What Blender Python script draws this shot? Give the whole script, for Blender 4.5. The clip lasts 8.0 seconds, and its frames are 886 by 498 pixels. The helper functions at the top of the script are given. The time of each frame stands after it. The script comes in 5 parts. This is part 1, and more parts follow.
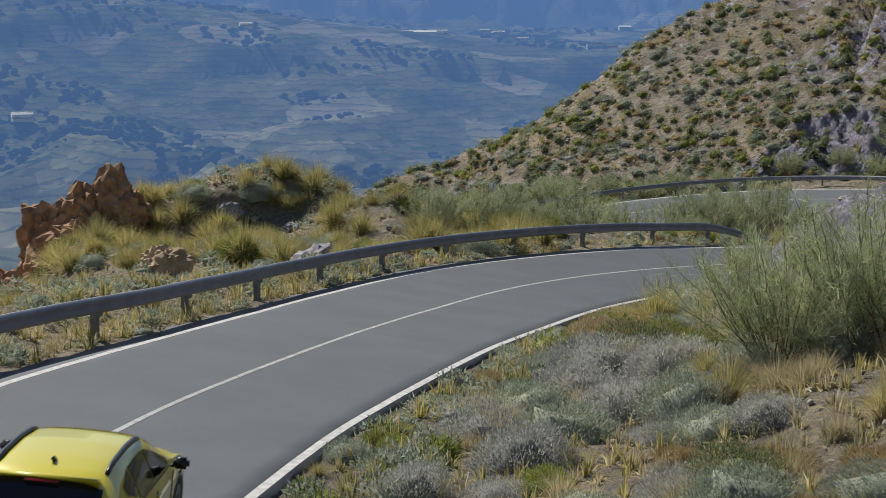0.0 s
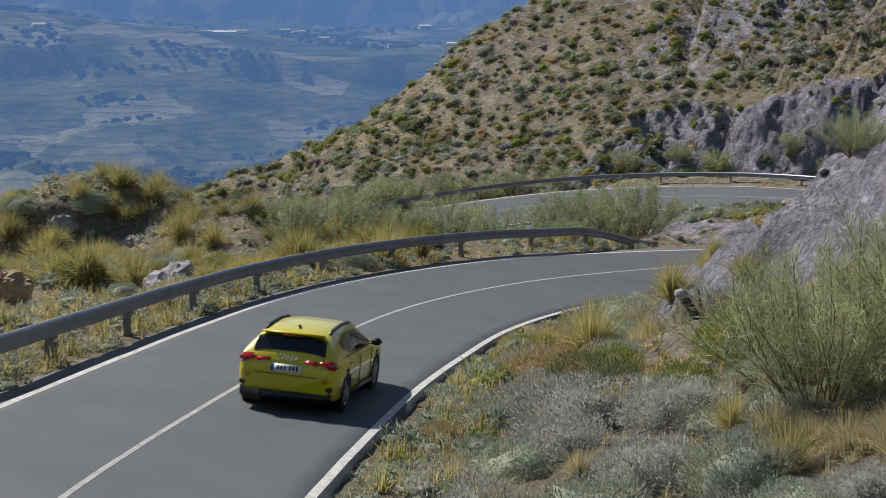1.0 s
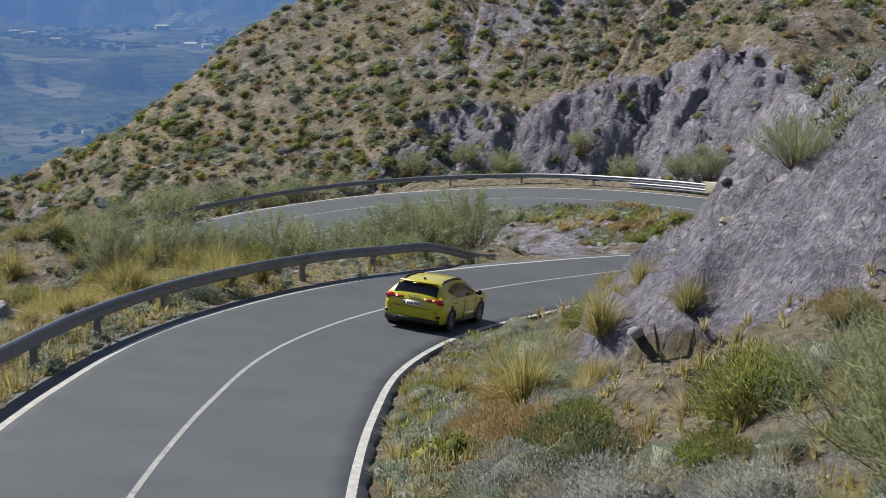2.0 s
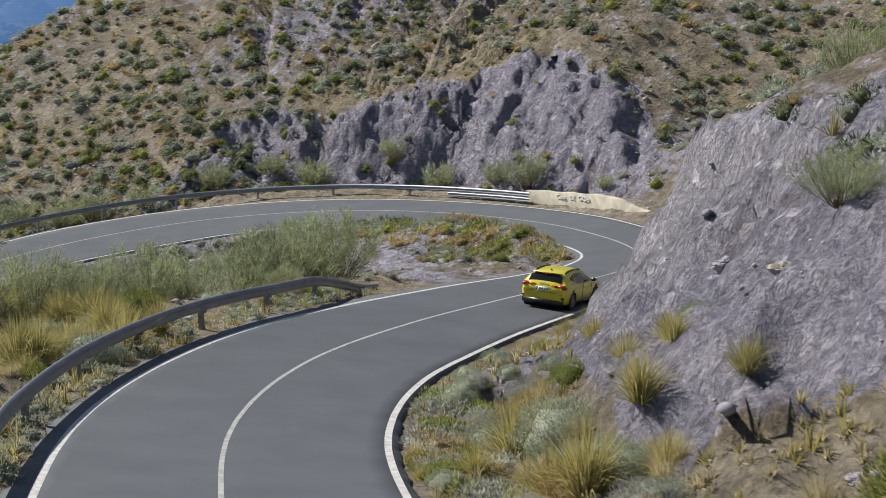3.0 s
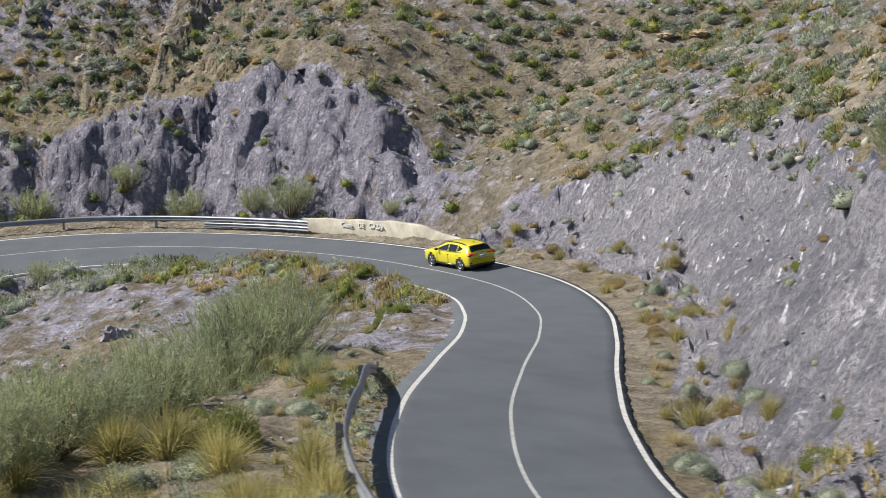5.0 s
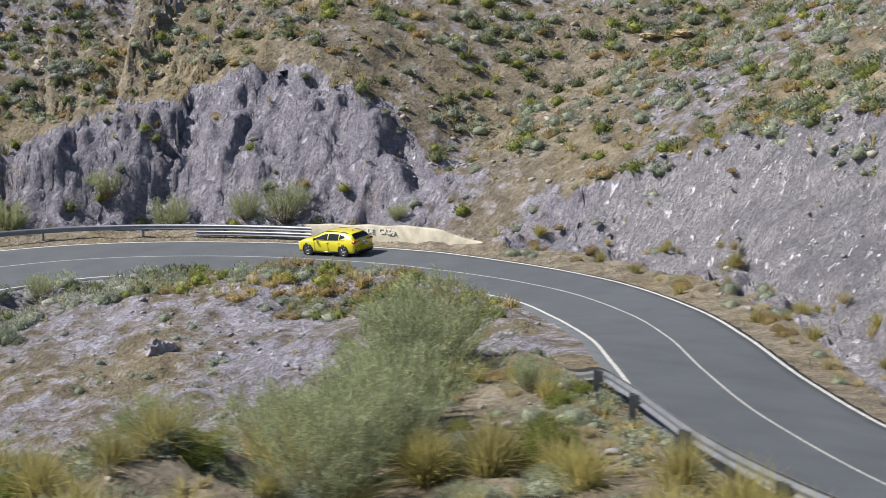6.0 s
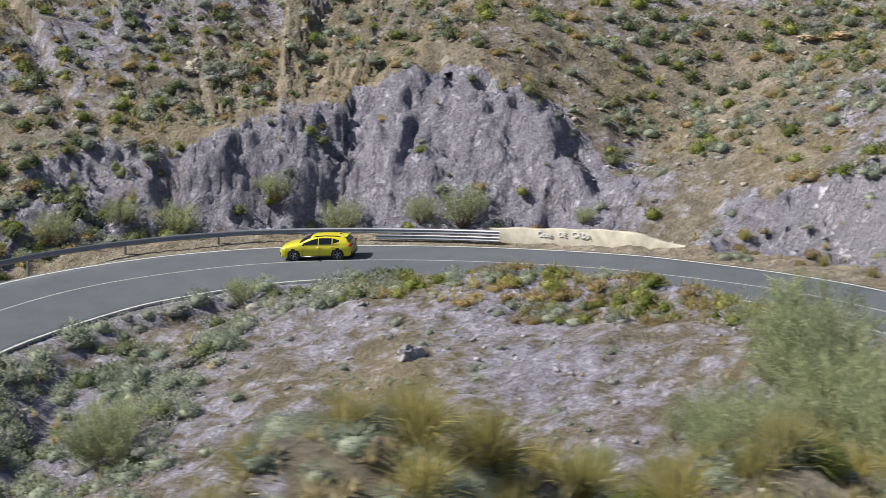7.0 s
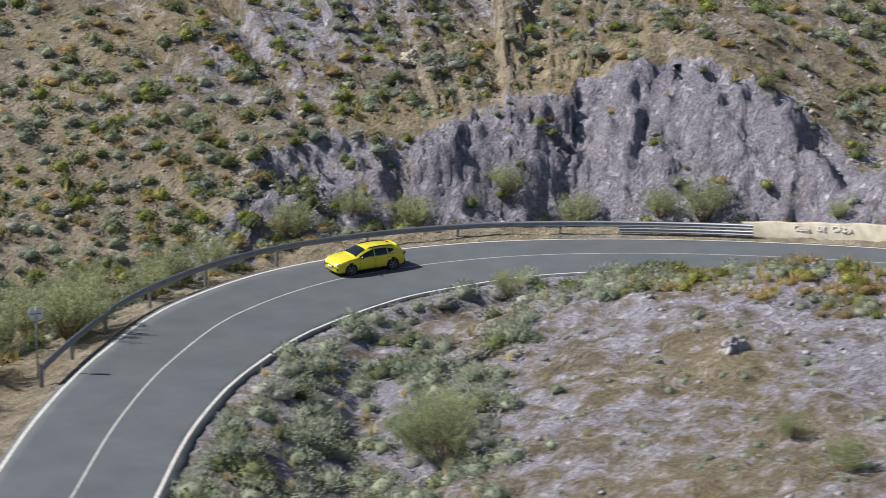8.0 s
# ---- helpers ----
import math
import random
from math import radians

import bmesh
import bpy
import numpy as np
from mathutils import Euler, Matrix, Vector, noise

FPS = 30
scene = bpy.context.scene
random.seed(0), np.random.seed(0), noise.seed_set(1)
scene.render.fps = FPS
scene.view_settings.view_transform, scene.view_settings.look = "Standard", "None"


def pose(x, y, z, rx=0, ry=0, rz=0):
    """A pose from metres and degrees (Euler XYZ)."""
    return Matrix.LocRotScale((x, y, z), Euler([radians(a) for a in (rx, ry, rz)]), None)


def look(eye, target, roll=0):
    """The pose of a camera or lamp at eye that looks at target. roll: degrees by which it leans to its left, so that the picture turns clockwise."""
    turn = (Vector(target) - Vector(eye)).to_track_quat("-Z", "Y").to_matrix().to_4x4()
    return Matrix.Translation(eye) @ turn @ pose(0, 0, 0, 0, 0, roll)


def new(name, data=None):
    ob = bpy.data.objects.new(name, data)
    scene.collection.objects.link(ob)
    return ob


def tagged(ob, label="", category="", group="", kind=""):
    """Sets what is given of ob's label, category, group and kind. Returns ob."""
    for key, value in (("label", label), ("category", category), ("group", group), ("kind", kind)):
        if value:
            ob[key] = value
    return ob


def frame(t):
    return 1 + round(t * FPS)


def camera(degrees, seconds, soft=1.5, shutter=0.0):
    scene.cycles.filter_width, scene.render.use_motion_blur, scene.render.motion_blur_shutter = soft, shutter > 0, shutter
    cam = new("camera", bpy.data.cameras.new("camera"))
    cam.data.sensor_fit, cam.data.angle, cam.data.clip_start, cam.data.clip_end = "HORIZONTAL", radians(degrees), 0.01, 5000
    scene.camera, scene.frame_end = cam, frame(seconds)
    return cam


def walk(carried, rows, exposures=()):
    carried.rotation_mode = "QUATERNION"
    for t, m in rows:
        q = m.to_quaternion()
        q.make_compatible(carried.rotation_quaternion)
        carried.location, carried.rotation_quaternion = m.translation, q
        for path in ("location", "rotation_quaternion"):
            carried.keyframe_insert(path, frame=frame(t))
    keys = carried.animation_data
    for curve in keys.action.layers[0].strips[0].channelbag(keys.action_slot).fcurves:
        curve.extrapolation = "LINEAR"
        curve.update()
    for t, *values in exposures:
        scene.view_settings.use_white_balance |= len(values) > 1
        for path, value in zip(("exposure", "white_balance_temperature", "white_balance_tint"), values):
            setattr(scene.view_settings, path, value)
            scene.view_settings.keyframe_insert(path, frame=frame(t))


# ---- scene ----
import itertools

cam = camera(31.91, 8.0, soft=0.7, shutter=0.25)

# seconds, place of the drone, heading to the right of +y, tilt, lean
FLIGHT = [
    (0.0, -0.00, 0.00, 0.00, -0.00, -8.94, 0.21),
    (0.5, -0.92, 2.46, -0.23, 3.03, -8.93, 0.16),
    (1.0, -2.00, 5.05, -0.36, 7.31, -8.94, 0.04),
    (1.5, -3.03, 7.67, -0.47, 11.83, -8.95, -0.03),
    (2.0, -4.14, 10.57, -0.46, 16.88, -8.98, -0.17),
    (2.2, -4.53, 11.76, -0.41, 18.79, -9.02, -0.35),
    (3.3, -8.08, 18.35, 0.12, 29.17, -9.10, -0.15),
    (3.5, -8.64, 19.84, 0.24, 30.96, -9.14, -0.12),
    (4.0, -10.25, 23.95, 0.46, 35.58, -9.18, -0.07),
    (4.5, -12.03, 27.88, 0.57, 39.73, -9.19, -0.10),
    (4.7, -12.93, 29.54, 0.60, 41.38, -9.20, -0.06),
    (5.8, -17.45, 39.00, -0.30, 48.68, -8.66, -0.04),
    (6.0, -18.60, 40.73, -0.34, 49.57, -8.66, -0.05),
    (6.5, -21.44, 45.11, -0.50, 50.45, -8.58, -0.02),
    (7.0, -24.58, 49.76, -0.64, 49.88, -8.44, 0.03),
    (7.5, -27.59, 54.19, -0.89, 49.13, -8.32, 0.17),
    (8.0, -30.72, 59.07, -1.46, 48.25, -8.31, 0.21),
]


def aim(x, y, z, heading, tilt, lean):
    h, p = radians(heading), radians(tilt)
    way = Vector((math.sin(h) * math.cos(p), math.cos(h) * math.cos(p), math.sin(p)))
    return look(Vector((x, y, z)), Vector((x, y, z)) + way, lean)


walk(cam, [(t, aim(*r)) for t, *r in FLIGHT], exposures=[(0.0, 0.16), (2.2, 0.32), (4.5, 0.55), (6.5, 0.66), (8.0, 0.6)])

# ---- light ----
SUN_TO = Vector((-0.62, 0.785, 0.95)).normalized()
world = bpy.data.worlds.new("sky")
scene.world = world
world.use_nodes = True
wn = world.node_tree
sky = wn.nodes.new("ShaderNodeTexSky")
sky.sky_type = "NISHITA"
sky.sun_disc = False
sky.sun_elevation = math.asin(SUN_TO.z)
sky.sun_rotation = math.atan2(SUN_TO.x, SUN_TO.y)
sky.altitude = 800
wn.nodes["Background"].inputs["Strength"].default_value = 0.07
wn.links.new(sky.outputs[0], wn.nodes["Background"].inputs["Color"])
sun = new("sun", bpy.data.lights.new("sun", "SUN"))
sun.data.energy = 5.0
sun.data.angle = radians(0.53)
sun.data.color = (1.0, 0.955, 0.88)
sun.matrix_world = look((0, 60, 80), Vector((0, 60, 80)) - SUN_TO)


# ---- materials ----
def nodes_of(name):
    m = bpy.data.materials.new(name)
    m.use_nodes = True
    nt = m.node_tree
    return m, nt, nt.nodes["Principled BSDF"]


def add(nt, kind, **sets):
    n = nt.nodes.new(kind)
    for k, v in sets.items():
        n.inputs[k.replace("_", " ")].default_value = v
    return n


def ramp(nt, fac, stops):
    n = nt.nodes.new("ShaderNodeValToRGB")
    while len(n.color_ramp.elements) < len(stops):
        n.color_ramp.elements.new(0.5)
    for e, (p, c) in zip(n.color_ramp.elements, stops):
        e.position, e.color = p, (*c, 1)
    nt.links.new(fac, n.inputs[0])
    return n.outputs[0]


def noise_tex(nt, scale, detail=6, rough=0.6, coords=None):
    n = add(nt, "ShaderNodeTexNoise", Scale=scale, Detail=detail, Roughness=rough)
    if coords is not None:
        nt.links.new(coords, n.inputs["Vector"])
    return n.outputs["Fac"]


def mix(nt, fac, a, b, blend="MIX"):
    n = nt.nodes.new("ShaderNodeMix")
    n.data_type, n.blend_type = "RGBA", blend
    for sock, v in ((n.inputs[0], fac), (n.inputs[6], a), (n.inputs[7], b)):
        if isinstance(v, (int, float)):
            sock.default_value = v
        elif isinstance(v, tuple):
            sock.default_value = (*v, 1)
        else:
            nt.links.new(v, sock)
    return n.outputs[2]


def math_node(nt, op, a, b=0.0):
    n = nt.nodes.new("ShaderNodeMath")
    n.operation = op
    for sock, v in ((n.inputs[0], a), (n.inputs[1], b)):
        if isinstance(v, (int, float)):
            sock.default_value = v
        else:
            nt.links.new(v, sock)
    return n.outputs[0]


def bump(nt, height, bsdf, strength=0.4, dist=0.05):
    n = add(nt, "ShaderNodeBump", Strength=strength, Distance=dist)
    nt.links.new(height, n.inputs["Height"])
    nt.links.new(n.outputs[0], bsdf.inputs["Normal"])


def place_of(nt):
    return nt.nodes.new("ShaderNodeNewGeometry").outputs["Position"]


def plain(name, color, rough=0.6, metal=0.0, var=0.12, scale=6.0, coat=0.0, relief=0.0):
    m, nt, b = nodes_of(name)
    obj = nt.nodes.new("ShaderNodeTexCoord").outputs["Object"]
    f = noise_tex(nt, scale, 5, 0.6, obj)
    dark = tuple(c * (1 - var) for c in color)
    lite = tuple(min(1, c * (1 + var)) for c in color)
    nt.links.new(ramp(nt, f, [(0.3, dark), (0.7, lite)]), b.inputs["Base Color"])
    b.inputs["Roughness"].default_value = rough
    b.inputs["Metallic"].default_value = metal
    b.inputs["Coat Weight"].default_value = coat
    if relief:
        bump(nt, f, b, relief, 0.01)
    return m


def leafy(name, low, high, tip, rough=0.7):
    """Foliage whose pieces differ a little one from another."""
    m, nt, b = nodes_of(name)
    g = nt.nodes.new("ShaderNodeNewGeometry")
    big = noise_tex(nt, 0.35, 3, 0.6, g.outputs["Position"])
    c = ramp(nt, g.outputs["Random Per Island"], [(0.0, low), (0.6, high), (1.0, tip)])
    tint = ramp(nt, big, [(0.3, (0.72, 0.72, 0.72)), (0.7, (1.25, 1.2, 1.1))])
    nt.links.new(mix(nt, 1.0, c, tint, "MULTIPLY"), b.inputs["Base Color"])
    b.inputs["Roughness"].default_value = rough
    b.inputs["Specular IOR Level"].default_value = 0.2
    through_leaf = nt.nodes.new("ShaderNodeBsdfTranslucent")
    both = add(nt, "ShaderNodeMixShader", Fac=0.45)
    nt.links.new(mix(nt, 1.0, c, tint, "MULTIPLY"), through_leaf.inputs["Color"])
    nt.links.new(b.outputs[0], both.inputs[1])
    nt.links.new(through_leaf.outputs[0], both.inputs[2])
    nt.links.new(both.outputs[0], nt.nodes["Material Output"].inputs["Surface"])
    return m


def ground_material():
    """Tan stony soil, and purple-grey shale where the sheet's shale value says so."""
    m, nt, b = nodes_of("hillside_ground")
    p = place_of(nt)
    fine = noise_tex(nt, 5.0, 10, 0.78, p)
    mid = noise_tex(nt, 0.9, 6, 0.65, p)
    wide = noise_tex(nt, 0.12, 4, 0.6, p)
    soil = ramp(nt, mid, [(0.25, (0.16, 0.135, 0.10)), (0.48, (0.28, 0.24, 0.185)), (0.62, (0.385, 0.33, 0.255)), (0.8, (0.35, 0.315, 0.295))])
    ochre = ramp(nt, mid, [(0.3, (0.22, 0.175, 0.10)), (0.7, (0.36, 0.295, 0.175))])
    soil = mix(nt, ramp(nt, wide, [(0.45, (0, 0, 0)), (0.65, (0.7, 0.7, 0.7))]), soil, ochre)
    shale = ramp(nt, mid, [(0.25, (0.275, 0.26, 0.315)), (0.45, (0.46, 0.435, 0.515)), (0.6, (0.55, 0.525, 0.605)), (0.75, (0.63, 0.605, 0.67))])
    rust = noise_tex(nt, 0.3, 5, 0.7, p)
    shale = mix(nt, ramp(nt, rust, [(0.58, (0, 0, 0)), (0.72, (0.65, 0.65, 0.65))]), shale, (0.46, 0.37, 0.30))
    mp = nt.nodes.new("ShaderNodeMapping")
    mp.inputs["Scale"].default_value = (1.0, 1.0, 0.48)
    mp.inputs["Rotation"].default_value = (0.25, -0.2, 0.0)
    nt.links.new(p, mp.inputs["Vector"])
    crack = noise_tex(nt, 1.5, 9, 0.72, mp.outputs[0])
    split = math_node(nt, "ABSOLUTE", math_node(nt, "SUBTRACT", crack, 0.5))
    shale = mix(nt, 1.0, shale, ramp(nt, split, [(0.0, (0.5, 0.5, 0.55)), (0.016, (0.9, 0.9, 0.92)), (0.07, (1.05, 1.05, 1.05))]), "MULTIPLY")
    at = nt.nodes.new("ShaderNodeAttribute")
    at.attribute_name = "shale"
    shale = mix(nt, math_node(nt, "MULTIPLY", math_node(nt, "MAXIMUM", math_node(nt, "SUBTRACT", at.outputs["Fac"], 1.0), 0.0), 2.0), shale, mix(nt, 0.6, shale, (0.74, 0.71, 0.75)))
    edge = math_node(nt, "ADD", at.outputs["Fac"], math_node(nt, "MULTIPLY", math_node(nt, "SUBTRACT", mid, 0.5), 1.1))
    c = mix(nt, ramp(nt, edge, [(0.38, (0, 0, 0)), (0.58, (1, 1, 1))]), soil, shale)
    grit = ramp(nt, fine, [(0.32, (0.45, 0.45, 0.46)), (0.5, (0.95, 0.95, 0.95)), (0.68, (1.4, 1.38, 1.35))])
    nt.links.new(mix(nt, 1.0, c, grit, "MULTIPLY"), b.inputs["Base Color"])
    b.inputs["Roughness"].default_value = 0.92
    b.inputs["Specular IOR Level"].default_value = 0.2
    v = add(nt, "ShaderNodeTexVoronoi", Scale=3.2)
    nt.links.new(p, v.inputs["Vector"])
    h = math_node(nt, "ADD", math_node(nt, "MULTIPLY", fine, 0.7), math_node(nt, "ADD", math_node(nt, "MULTIPLY", mid, 1.4), math_node(nt, "ADD", math_node(nt, "MULTIPLY", v.outputs["Distance"], 0.35), math_node(nt, "MULTIPLY", math_node(nt, "MINIMUM", split, 0.12), math_node(nt, "MULTIPLY", at.outputs["Fac"], 9.0)))))
    bump(nt, h, b, 1.0, 0.3)
    return m


def asphalt_material():
    m, nt, b = nodes_of("worn_asphalt")
    p = place_of(nt)
    grain = noise_tex(nt, 60.0, 4, 0.7, p)
    patch = noise_tex(nt, 0.55, 5, 0.6, p)
    c = ramp(nt, grain, [(0.25, (0.046, 0.053, 0.062)), (0.75, (0.100, 0.112, 0.126))])
    tone = ramp(nt, patch, [(0.3, (0.84, 0.84, 0.85)), (0.7, (1.12, 1.11, 1.1))])
    nt.links.new(mix(nt, 1.0, c, tone, "MULTIPLY"), b.inputs["Base Color"])
    b.inputs["Roughness"].default_value = 0.8
    bump(nt, grain, b, 0.35, 0.008)
    return m


def haze_glow_material(name, stops, scale, haze_glow, amount):
    """Far land whose kilometres of blue air are blue emission mixed into the surface."""
    m, nt, b = nodes_of(name)
    p = place_of(nt)
    sep = nt.nodes.new("ShaderNodeSeparateXYZ")
    nt.links.new(p, sep.inputs[0])
    f = noise_tex(nt, scale, 9, 0.68, p)
    cells = add(nt, "ShaderNodeTexVoronoi", Scale=0.011)
    nt.links.new(p, cells.inputs["Vector"])
    fields = nt.nodes.new("ShaderNodeSeparateColor")
    nt.links.new(cells.outputs["Color"], fields.inputs[0])
    patchwork = ramp(nt, fields.outputs[0], [(0.0, stops[0][1]), (0.45, stops[1][1]), (0.75, stops[-2][1]), (1.0, stops[-1][1])])
    step = math_node(nt, "FRACT", math_node(nt, "ADD", math_node(nt, "MULTIPLY", sep.outputs["Z"], 0.16), math_node(nt, "MULTIPLY", f, 3.0)))
    wall = ramp(nt, step, [(0.0, (0.5, 0.52, 0.5)), (0.16, (0.62, 0.63, 0.6)), (0.22, (1.15, 1.12, 1.05)), (0.9, (1.0, 1.0, 1.0))])
    land = mix(nt, 1.0, mix(nt, 0.4, ramp(nt, f, stops), patchwork), wall, "MULTIPLY")
    nt.links.new(land, b.inputs["Base Color"])
    b.inputs["Roughness"].default_value = 1.0
    b.inputs["Specular IOR Level"].default_value = 0.0
    # air haze put into the material: blue emission, its share growing with y
    em = add(nt, "ShaderNodeEmission", Color=(*haze_glow, 1), Strength=1.0)
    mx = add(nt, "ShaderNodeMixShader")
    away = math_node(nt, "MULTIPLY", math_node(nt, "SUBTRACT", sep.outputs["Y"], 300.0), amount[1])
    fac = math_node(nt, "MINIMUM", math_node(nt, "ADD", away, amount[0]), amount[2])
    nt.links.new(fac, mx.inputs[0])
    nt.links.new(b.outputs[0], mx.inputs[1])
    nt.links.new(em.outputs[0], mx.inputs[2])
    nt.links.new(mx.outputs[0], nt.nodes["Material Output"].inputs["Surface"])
    return m


GROUND = ground_material()
ASPHALT = asphalt_material()
LINE_PAINT = plain("road_paint", (0.46, 0.45, 0.43), 0.75, var=0.3, scale=7)
WORN_PAINT = plain("worn_road_paint", (0.33, 0.33, 0.32), 0.75, var=0.35, scale=7)
STEEL = plain("galvanised_steel", (0.24, 0.25, 0.28), 0.5, 0.7, 0.15, 2.0)
POST_STEEL = plain("dull_post_steel", (0.20, 0.21, 0.22), 0.55, 0.6, 0.2, 5.0)
CONCRETE = plain("weathered_concrete", (0.41, 0.375, 0.30), 0.9, 0, 0.28, 1.6, relief=0.4)
# blue glow standing in for haze on the valley, greenhouses and far trees
HAZE_GLOW = (0.092, 0.187, 0.405)
FARLAND = haze_glow_material("valley_haze_glow", [(0.34, (0.015, 0.03, 0.02)), (0.45, (0.07, 0.085, 0.04)), (0.53, (0.16, 0.15, 0.085)), (0.60, (0.10, 0.12, 0.05)), (0.70, (0.42, 0.38, 0.28))], 0.016, HAZE_GLOW, (0.32, 0.00014, 0.82))
FARROOF = haze_glow_material("white_film_haze_glow", [(0.3, (0.7, 0.7, 0.7)), (0.7, (0.85, 0.85, 0.85))], 0.02, HAZE_GLOW, (0.05, 0.00008, 0.3))
FARTREE = haze_glow_material("dark_trees_haze_glow", [(0.3, (0.01, 0.025, 0.012)), (0.7, (0.04, 0.06, 0.025))], 0.05, HAZE_GLOW, (0.36, 0.00013, 0.82))
SAGE = leafy("grey_green_sage", (0.18, 0.215, 0.165), (0.31, 0.355, 0.28), (0.43, 0.47, 0.38))
SILVER = leafy("silver_lavender_scrub", (0.24, 0.25, 0.235), (0.37, 0.385, 0.365), (0.50, 0.51, 0.48))
GREEN = leafy("green_scrub", (0.11, 0.14, 0.035), (0.23, 0.27, 0.07), (0.36, 0.37, 0.12))
DARKGREEN = leafy("dark_green_scrub", (0.08, 0.10, 0.05), (0.16, 0.19, 0.095), (0.25, 0.28, 0.15))
STRAW = leafy("dry_straw_grass", (0.34, 0.29, 0.17), (0.50, 0.44, 0.27), (0.66, 0.60, 0.41))
ESPARTO = leafy("esparto_grass", (0.25, 0.235, 0.085), (0.42, 0.38, 0.15), (0.60, 0.53, 0.27))
RUSSET = leafy("russet_dry_scrub", (0.22, 0.16, 0.075), (0.34, 0.26, 0.125), (0.47, 0.38, 0.21))
BROOMLEAF = leafy("broom_twigs", (0.20, 0.25, 0.14), (0.34, 0.39, 0.23), (0.50, 0.54, 0.35))
STEM = plain("brown_stems", (0.20, 0.135, 0.07), 0.85, 0, 0.3, 8)
OCHREROCK = plain("pale_ochre_rock", (0.40, 0.29, 0.17), 0.9, 0, 0.4, 2.6, relief=0.7)
ROCK = plain("purple_grey_rock", (0.26, 0.245, 0.265), 0.9, 0, 0.35, 3.0, relief=0.6)
PALEROCK = plain("pale_rock", (0.32, 0.285, 0.235), 0.9, 0, 0.3, 3.0, relief=0.6)
REDROCK = plain("ochre_red_rock", (0.33, 0.19, 0.10), 0.9, 0, 0.6, 2.2, relief=0.7)


# ---- plan of the road: centre line every 8 m, its height, widths and bank ----
CENTRE = [(-0.4, -1.7), (-3.4, 5.7), (-5.15, 13.51), (-4.7, 21.5), (-2.9, 29.3), (-0.5, 37.0), (2.6, 44.3), (6.8, 51.1), (12.3, 56.9), (18.3, 62.2), (24.4, 67.4), (29.9, 73.2),
          (34.1, 80.0), (35.9, 87.8), (36.4, 95.8), (35.1, 103.6), (31.1, 110.2), (23.9, 113.9), (16.0, 113.1), (9.0, 109.3), (2.6, 104.4), (-3.4, 99.0), (-9.2, 93.5), (-15.1, 88.1), (-22.5, 82.5), (-32.0, 78.5), (-44.0, 76.5)]
S_FIRST, S_STEP = -8.0, 0.5


def spline(points, each):
    pts = [Vector(p).to_2d() for p in points]
    pts = [2 * pts[0] - pts[1], *pts, 2 * pts[-1] - pts[-2]]
    out = []
    for a, b, c, d in zip(pts, pts[1:], pts[2:], pts[3:]):
        for i in range(each):
            u = i / each
            out.append(0.5 * (2 * b + (c - a) * u + (2 * a - 5 * b + 4 * c - d) * u * u + (3 * b - a - 3 * c + d) * u ** 3))
    return np.array([tuple(v) for v in out])


raw = spline(CENTRE, 24)
run = np.concatenate([[0], np.cumsum(np.linalg.norm(np.diff(raw, axis=0), axis=1))])
stations = np.arange(0, run[-1], S_STEP)
CL = np.stack([np.interp(stations, run, raw[:, 0]), np.interp(stations, run, raw[:, 1])], 1)
CS = stations + S_FIRST
TAN = np.gradient(CL, axis=0)
TAN /= np.linalg.norm(TAN, axis=1)[:, None]
RIGHT = np.stack([TAN[:, 1], -TAN[:, 0]], 1)


def along(s, table):
    """Reads a table of stations and values at s, straight between its rows."""
    return np.interp(s, [a for a, _ in table], [b for _, b in table])


def eased(s, table):
    return sum(along(np.asarray(s) + d, table) for d in (-4, -2, 0, 2, 4)) / 5


def road_z(s):
    k = np.arange(0, 192, 12)
    z = [-4.83, -5.57, -6.51, -7.77, -8.75, -9.87, -10.89, -12.07, -12.62, -13.19, -13.73, -14.55, -15.3, -15.89, -16.51, -17.11]
    soft = sum(np.interp(np.asarray(s) + d, k, z) for d in (-6, -3, 0, 3, 6)) / 5
    return soft + np.where(np.asarray(s) < 6, (6 - np.asarray(s)) * 0.05, 0)


def bank(s):
    return along(s, [(16, -0.099), (28, -0.073), (40, -0.098), (52, -0.112), (64, -0.08), (76, 0.002), (88, 0.049), (100, 0.09), (112, 0.084), (124, 0.103), (136, 0.096), (148, 0.042), (170, 0.0)])


def line_left(s):
    return eased(s, [(8, -2.8), (16, -2.24), (24, -2.2), (32, -2.65), (40, -3.15), (48, -2.86), (56, -3.02), (64, -2.82), (72, -2.88), (80, -2.73), (88, -1.68), (96, -1.56), (104, -2.16), (112, -2.97), (120, -3.7), (128, -4.21), (136, -4.03), (144, -3.31), (152, -2.71), (160, -2.65)])


def line_middle(s):
    return eased(s, [(8, -0.15), (16, 0.33), (24, 0.32), (32, 0.12), (40, -0.38), (48, -0.18), (56, -0.36), (64, -0.32), (72, -0.21), (80, 0.26), (88, 0.88), (96, 1.36), (104, 1.33), (112, 1.01), (120, 0.69), (128, 0.37), (136, 0.09), (152, 0.1), (160, -0.07)])


def line_right(s):
    return eased(s, [(8, 2.4), (16, 2.98), (24, 3.07), (32, 3.02), (40, 2.57), (48, 2.76), (56, 2.57), (64, 2.44), (72, 2.41), (80, 3.03), (88, 3.76), (96, 4.35), (104, 4.52), (112, 4.41), (120, 4.21), (128, 3.82), (136, 3.29), (144, 3.18), (152, 3.06), (160, 2.7)])


